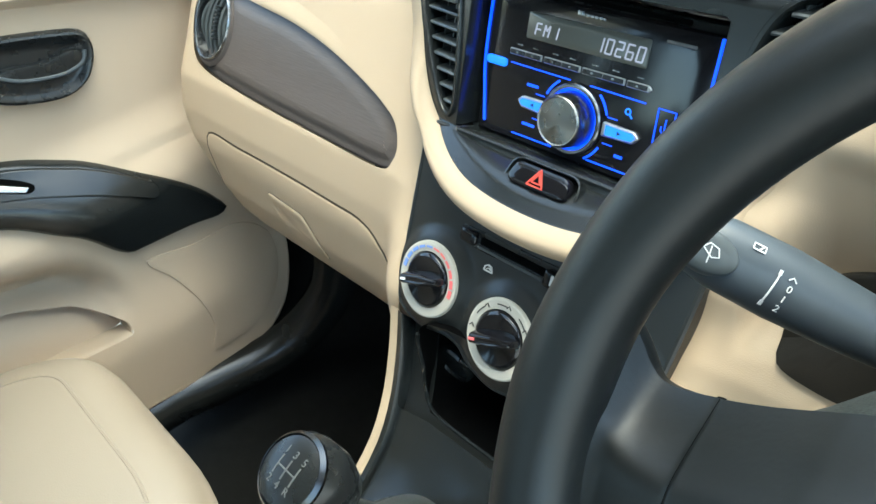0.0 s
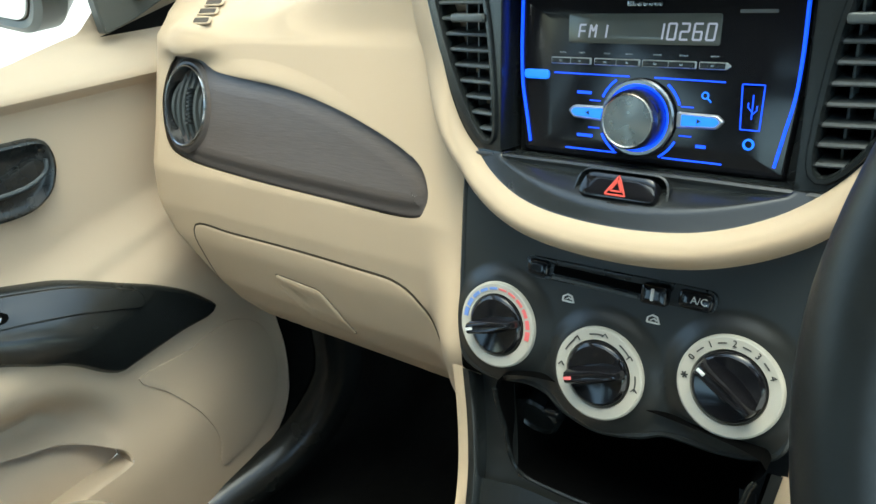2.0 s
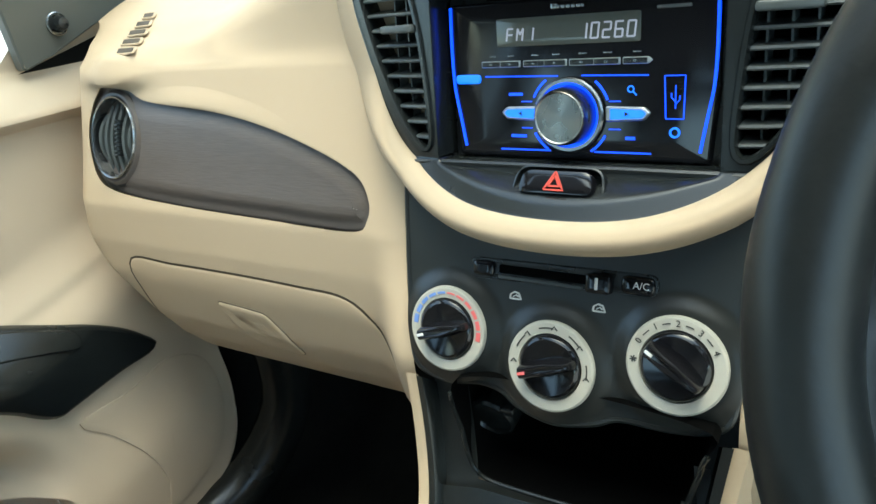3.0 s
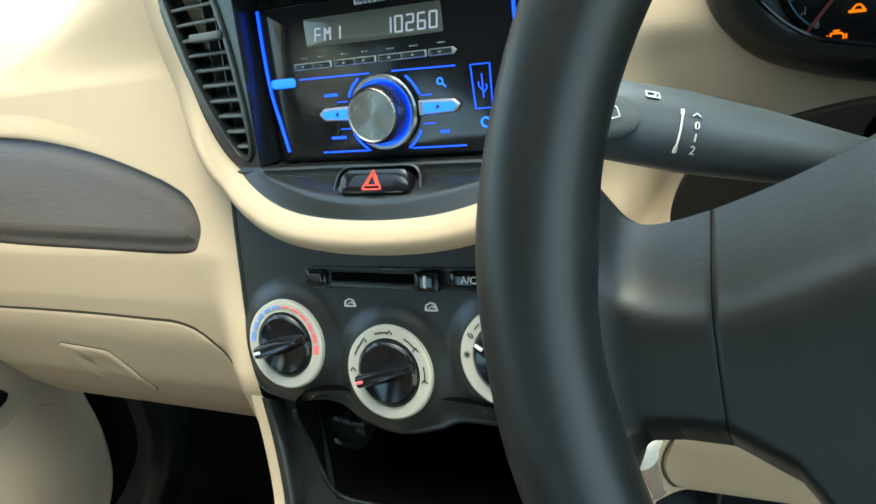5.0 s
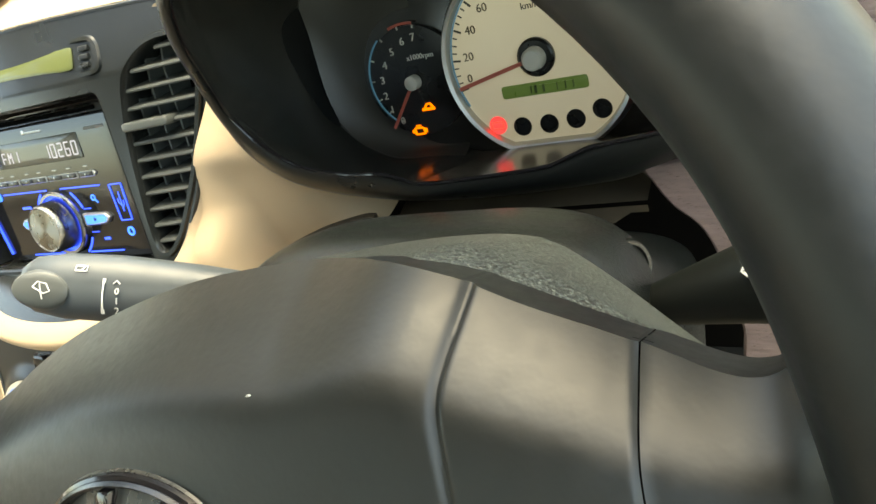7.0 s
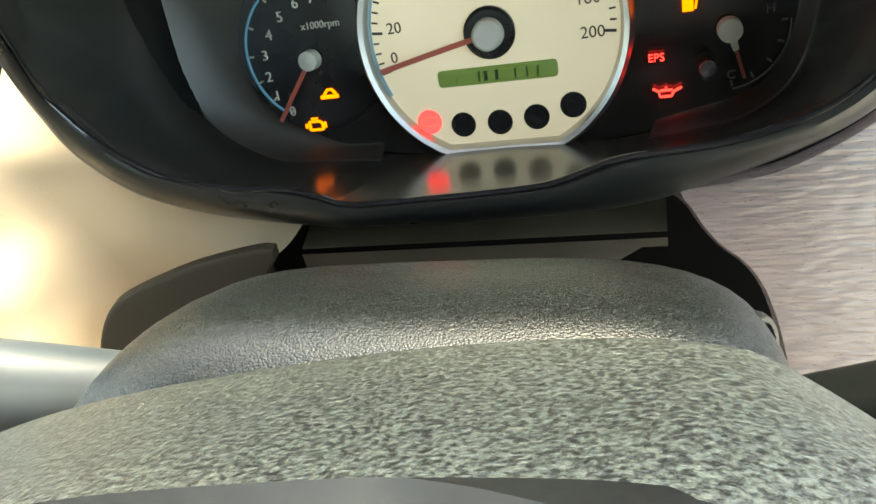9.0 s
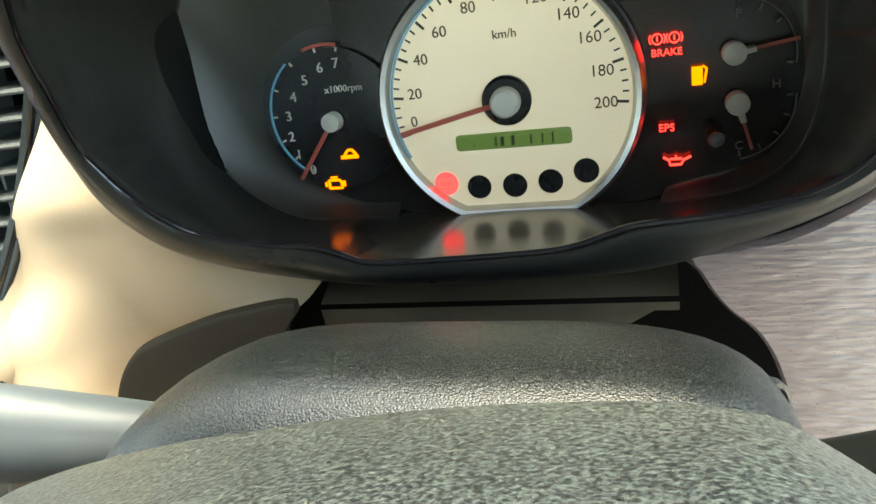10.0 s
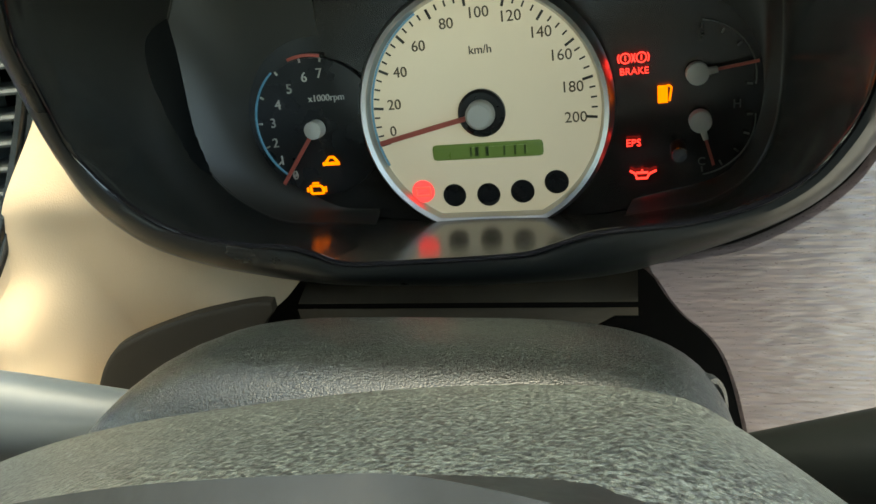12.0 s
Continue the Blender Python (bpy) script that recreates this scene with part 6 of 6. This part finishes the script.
GRILLE = curve([(-0.162, 0.318), (-0.095, 0.305), (-0.03, 0.30), (0.012, 0.255), (0.0, 0.185), (-0.05, 0.142), (-0.13, 0.135), (-0.118, 0.175), (-0.122, 0.225), (-0.14, 0.275)], 60)
grille = part("speaker_grille", panel(GRILLE, door_skin, [(-0.001, -0.002), (0.0, 0.0012), (0.002, 0.0016)], fill=6), CREAM_DOOR, door, "cream speaker grille")
part("door_pocket", plate(POCKET, door_skin, [(-0.0005, -0.0005), (0.0015, -0.002), (0.003, -0.008), (0.004, -0.030)], 0.008), CREAM_DOOR, door, "recessed cream map pocket")
mirror = part("mirror_quadrant", plate(rounded([(0.020, 0.662), (0.060, 0.664), (0.20, 0.686), (0.20, 0.72), (0.10, 0.80), (0.032, 0.80)], 0.006), lambda u, v, h=0.0: Vector((-0.650 + (v - 0.65) * 0.12 + h, u, v)), [(0, -0.01), (0.0, 0.002), (0.002, 0.004)], 0.006), SAIL, door, "dark mirror corner trim")
KNOB_M = lambda x, y, h: Vector((-0.642 + h, 0.079 + x, 0.693 + y))
part("mirror_knob", lathe([(0.0130, 0.0), (0.0130, 0.003), (0.0118, 0.004), (0.0110, 0.002)], KNOB_M, 32), DARKCHROME, mirror)
part("mirror_lever", lathe([(0.0100, 0.0), (0.0085, 0.010), (0.0060, 0.016), (0.001, 0.018)], KNOB_M, 24), BLACK, mirror)
GLASS_LINE = rounded([(-0.985, 0.655), (-0.775, 0.652), (-0.738, 0.700), (-0.752, 0.775), (-0.965, 0.780)], 0.025)
REARWARD = lambda u, v, h=0.0: Vector((u, 0.034 - (u + 0.80) * 0.06 - h, v))
part("mirror_housing", panel(GLASS_LINE, REARWARD, [(0.004, 0.0), (-0.004, 0.004), (-0.012, 0.0), (-0.018, -0.03), (0.0, -0.07), (0.025, -0.09)], fill=4), SAIL, door, "grey outside mirror housing")
part("mirror_glass", panel(inset(GLASS_LINE, 0.006), REARWARD, [(0.0, 0.001), (0.001, 0.003)], fill=3), CHROME, door, "outside mirror glass")

# ---- seat, floor, shell ----
seat = thing("passenger_seat", "cream leatherette passenger seat with rounded cushion", "car seat")
SEAT = rounded([(-0.565, -0.93), (-0.10, -0.93), (-0.10, -0.275), (-0.50, -0.275), (-0.565, -0.36)], [0.05, 0.05, 0.20, 0.10, 0.06], 16)
part("cushion", panel(SEAT, lambda u, v, h=0.0: Vector((u, v, 0.20 + h + 0.05 * ease(-0.9, -0.3, v))), [(0.02, -0.05), (0.0, 0.0), (-0.002, 0.03), (0.006, 0.055), (0.02, 0.068), (0.045, 0.074)], fill=6, crown=0.006), CREAM_SEAT, seat)
part("seat_seam", tube([Vector((q.x, q.y, 0.20 + 0.0735 + 0.05 * ease(-0.9, -0.3, q.y))) for q in inset(SEAT, 0.05)], 0.0022, 6), CREAM_SEAT, seat)
BACK = rounded([(-0.56, 0.20), (-0.11, 0.20), (-0.15, 0.80), (-0.52, 0.80)], 0.06, 8)
part("backrest", panel(BACK, lambda u, v, h=0.0: Vector((u, -0.90 - (v - 0.2) * 0.35 + h, v)), [(0.02, -0.06), (0.0, 0.0), (0.01, 0.03), (0.04, 0.05)], fill=5), CREAM_SEAT, seat)
part("seat_base", block(lambda u, v, h=0.0: Vector((u, v, h)), -0.52, -0.14, -0.90, -0.36, 0.02, 0.16, 0.02), DARK, seat)
driver = thing("driver_seat", "cream leatherette driver seat behind the steering wheel", "car seat")
part("cushion", panel([Vector((q.x + 0.68, q.y - 0.30)) for q in SEAT], lambda u, v, h=0.0: Vector((u, v, 0.20 + h + 0.05 * ease(-0.9, -0.3, v))), [(0.02, -0.05), (0.0, 0.0), (-0.002, 0.03), (0.006, 0.055), (0.02, 0.068), (0.045, 0.074)], fill=6), CREAM_SEAT, driver)
DRIVER_BACK = rounded([(0.13, 0.20), (0.57, 0.20), (0.55, 0.72), (0.46, 0.90), (0.24, 0.90), (0.15, 0.72)], 0.08, 8)
part("backrest", panel(DRIVER_BACK, lambda u, v, h=0.0: Vector((u, -0.98 - (v - 0.2) * 0.35 + h, v)), [(0.02, -0.06), (0.0, 0.0), (0.01, 0.03), (0.04, 0.05)], fill=5), CREAM_SEAT, driver)
part("headrest", panel(rounded([(0.24, 0.91), (0.46, 0.91), (0.44, 1.06), (0.26, 1.06)], 0.04, 6), lambda u, v, h=0.0: Vector((u, -1.20 - (v - 0.9) * 0.2 + h, v)), [(0.02, -0.05), (0.0, 0.0), (0.01, 0.03), (0.03, 0.04)], fill=4), CREAM_SEAT, driver)

floor = tagged(part("floor", sheet(steps(-0.68, 0.68, 68), steps(-2.0, 0.5, 100), lambda u, v: True, lambda u, v: Vector((u, v, 0.012 * noise.noise(Vector((u * 6, v * 6, 0))) + 0.35 * ease(0.12, 0.5, v)))), CARPET), "black carpeted car floor and footwell", "floor", kind="structure")
sill = tagged(part("sill", tube(curve([(-0.60, -1.2, 0.10), (-0.60, -0.30, 0.082), (-0.585, -0.15, 0.076), (-0.555, -0.03, 0.085), (-0.53, 0.06, 0.16), (-0.53, 0.09, 0.30)], 40, closed=False), [0.035] * 40, 14), DARK), "dark plastic door sill trim", "sill", kind="structure")
tagged(part("footwell_wall", sheet(steps(-0.2, 0.5, 14), steps(0.0, 0.66, 14), lambda u, v: True, lambda u, v: Vector((-0.66, u, v))), CARPET), "black footwell side lining", "wall", kind="structure")
tagged(part("wall_front", sheet(steps(-0.68, 0.68, 14), steps(0.0, 0.74, 14), lambda u, v: True, lambda u, v: Vector((u, 0.50, v))), CARPET), "black lined bulkhead below the windscreen", "wall", kind="structure")
# unseen walls; their door and window openings are added to shape the cabin light
tagged(part("wall_right", sheet(steps(-2.0, 0.5, 50), steps(0.0, 1.2, 40), lambda u, v: v < 0.12 or ((u > 0.36 or u < -0.95) and v < 0.68) or (u < -1.0 and not (-1.85 < u < -1.2 and 0.74 < v < 1.06)), lambda u, v: Vector((0.64, u, v))), CREAM_DOOR), "unseen cream side lining, doorway left open to let light in", "wall", kind="structure")
tagged(part("wall_rear", sheet(steps(-0.68, 0.68, 34), steps(0.0, 1.2, 30), lambda u, v: not (abs(u) < 0.46 and 0.84 < v < 1.08), lambda u, v: Vector((u, -2.0, v))), REAR), "unseen dark rear lining, window opening added for light", "wall", kind="structure")
tagged(part("wall_left", sheet(steps(-2.0, -1.1, 18), steps(0.0, 1.2, 30), lambda u, v: not (-1.85 < u < -1.2 and 0.74 < v < 1.06), lambda u, v: Vector((-0.64, u, v))), REAR), "unseen dark rear side lining, window opening added for light", "wall", kind="structure")
tagged(part("ceiling", sheet(steps(-0.64, 0.64, 20), steps(-2.0, -0.30, 24), lambda u, v: True, lambda u, v: Vector((u, v, 1.22 - 0.10 * (u / 0.56) ** 4 - 0.06 * ease(-0.7, -0.3, v)))), HEADLINER), "unseen car roof lining, grey to dim the cabin light", "ceiling", kind="structure")
for s in (-1, 1):
    pillar = curve([(s * 0.66, 0.50, 0.70), (s * 0.62, 0.22, 0.90), (s * 0.58, -0.08, 1.07), (s * 0.54, -0.32, 1.15)], 20, closed=False)
    tagged(part("pillar_front", tube(pillar, 0.03, 14), HEADLINER), "grey windscreen pillar", "pillar", kind="structure")
    tagged(part("pillar_middle", tube([(s * 0.64, -0.98, 0.66), (s * 0.60, -1.04, 0.95), (s * 0.55, -1.08, 1.17)], 0.035, 14), HEADLINER), "grey door pillar", "pillar", kind="structure")
screen = tagged(part("windscreen", sheet(steps(-1, 1, 12), steps(0, 1, 12), lambda u, v: True, lambda u, v: Vector((u * (0.66 - 0.12 * v), 0.51 - 0.81 * v + 0.06 * (1 - u * u), 0.71 + 0.44 * v))), GLASS), "clear curved windscreen", "window", kind="structure")
screen.visible_shadow = False
win = tagged(part("window_1", sheet(steps(-0.98, 0.30, 10), steps(0, 1, 6), lambda u, v: True, lambda u, v: Vector((-0.690 + 0.10 * v, u - 0.25 * v * ease(-0.4, 0.3, u), 0.65 + 0.50 * v))), GLASS), "passenger door window glass", "window", kind="structure")
win.visible_shadow = False

# ---- small things by the driver's knees ----
bottle = thing("small_bottle", "small clear bottle with a round cream cap", "bottle")
BT = tilted((0.141, -0.086, 0.458), 74)
part("cap", lathe([(0.0165, -0.012), (0.0178, -0.011), (0.0178, -0.001), (0.0165, 0.001), (0.0150, 0.0004), (0.0140, 0.001), (0.001, 0.001)], BT, 40), CAP, bottle, "ridged cream screw cap")
part("cap_ring", lathe([(0.0095, 0.0005), (0.0095, 0.0016), (0.0082, 0.0016), (0.0082, 0.0005)], BT, 32), CAP, bottle)
part("neck", lathe([(0.0125, -0.034), (0.0130, -0.030), (0.0130, -0.012)], BT, 28), CAP, bottle)
part("body", lathe([(0.0125, -0.033), (0.0115, -0.036), (0.0112, -0.085), (0.0100, -0.088)], BT, 32), CLEAR, bottle)
dongle = thing("diagnostic_plug", "small black plug with a red light under the dashboard", "plug")
part("body", block(tilted((0.160, -0.060, 0.335), 20), -0.020, 0.020, -0.016, 0.016, -0.03, 0.008, 0.004), BLACK, dongle)
part("lamp", lathe([(0.0022, 0.007), (0.0018, 0.0095), (0.0003, 0.010)], lambda x, y, h: tilted((0.146, -0.060, 0.335), 20)(x, y, h), 14), RED_GLOW, dongle)

# ---- outside ----
tagged(part("ground", sheet(steps(-400, 400, 8), steps(-400, 400, 8), lambda u, v: True, lambda u, v: Vector((u, v, -0.45))), GROUND), "pale concrete yard round the car", "ground", kind="structure")
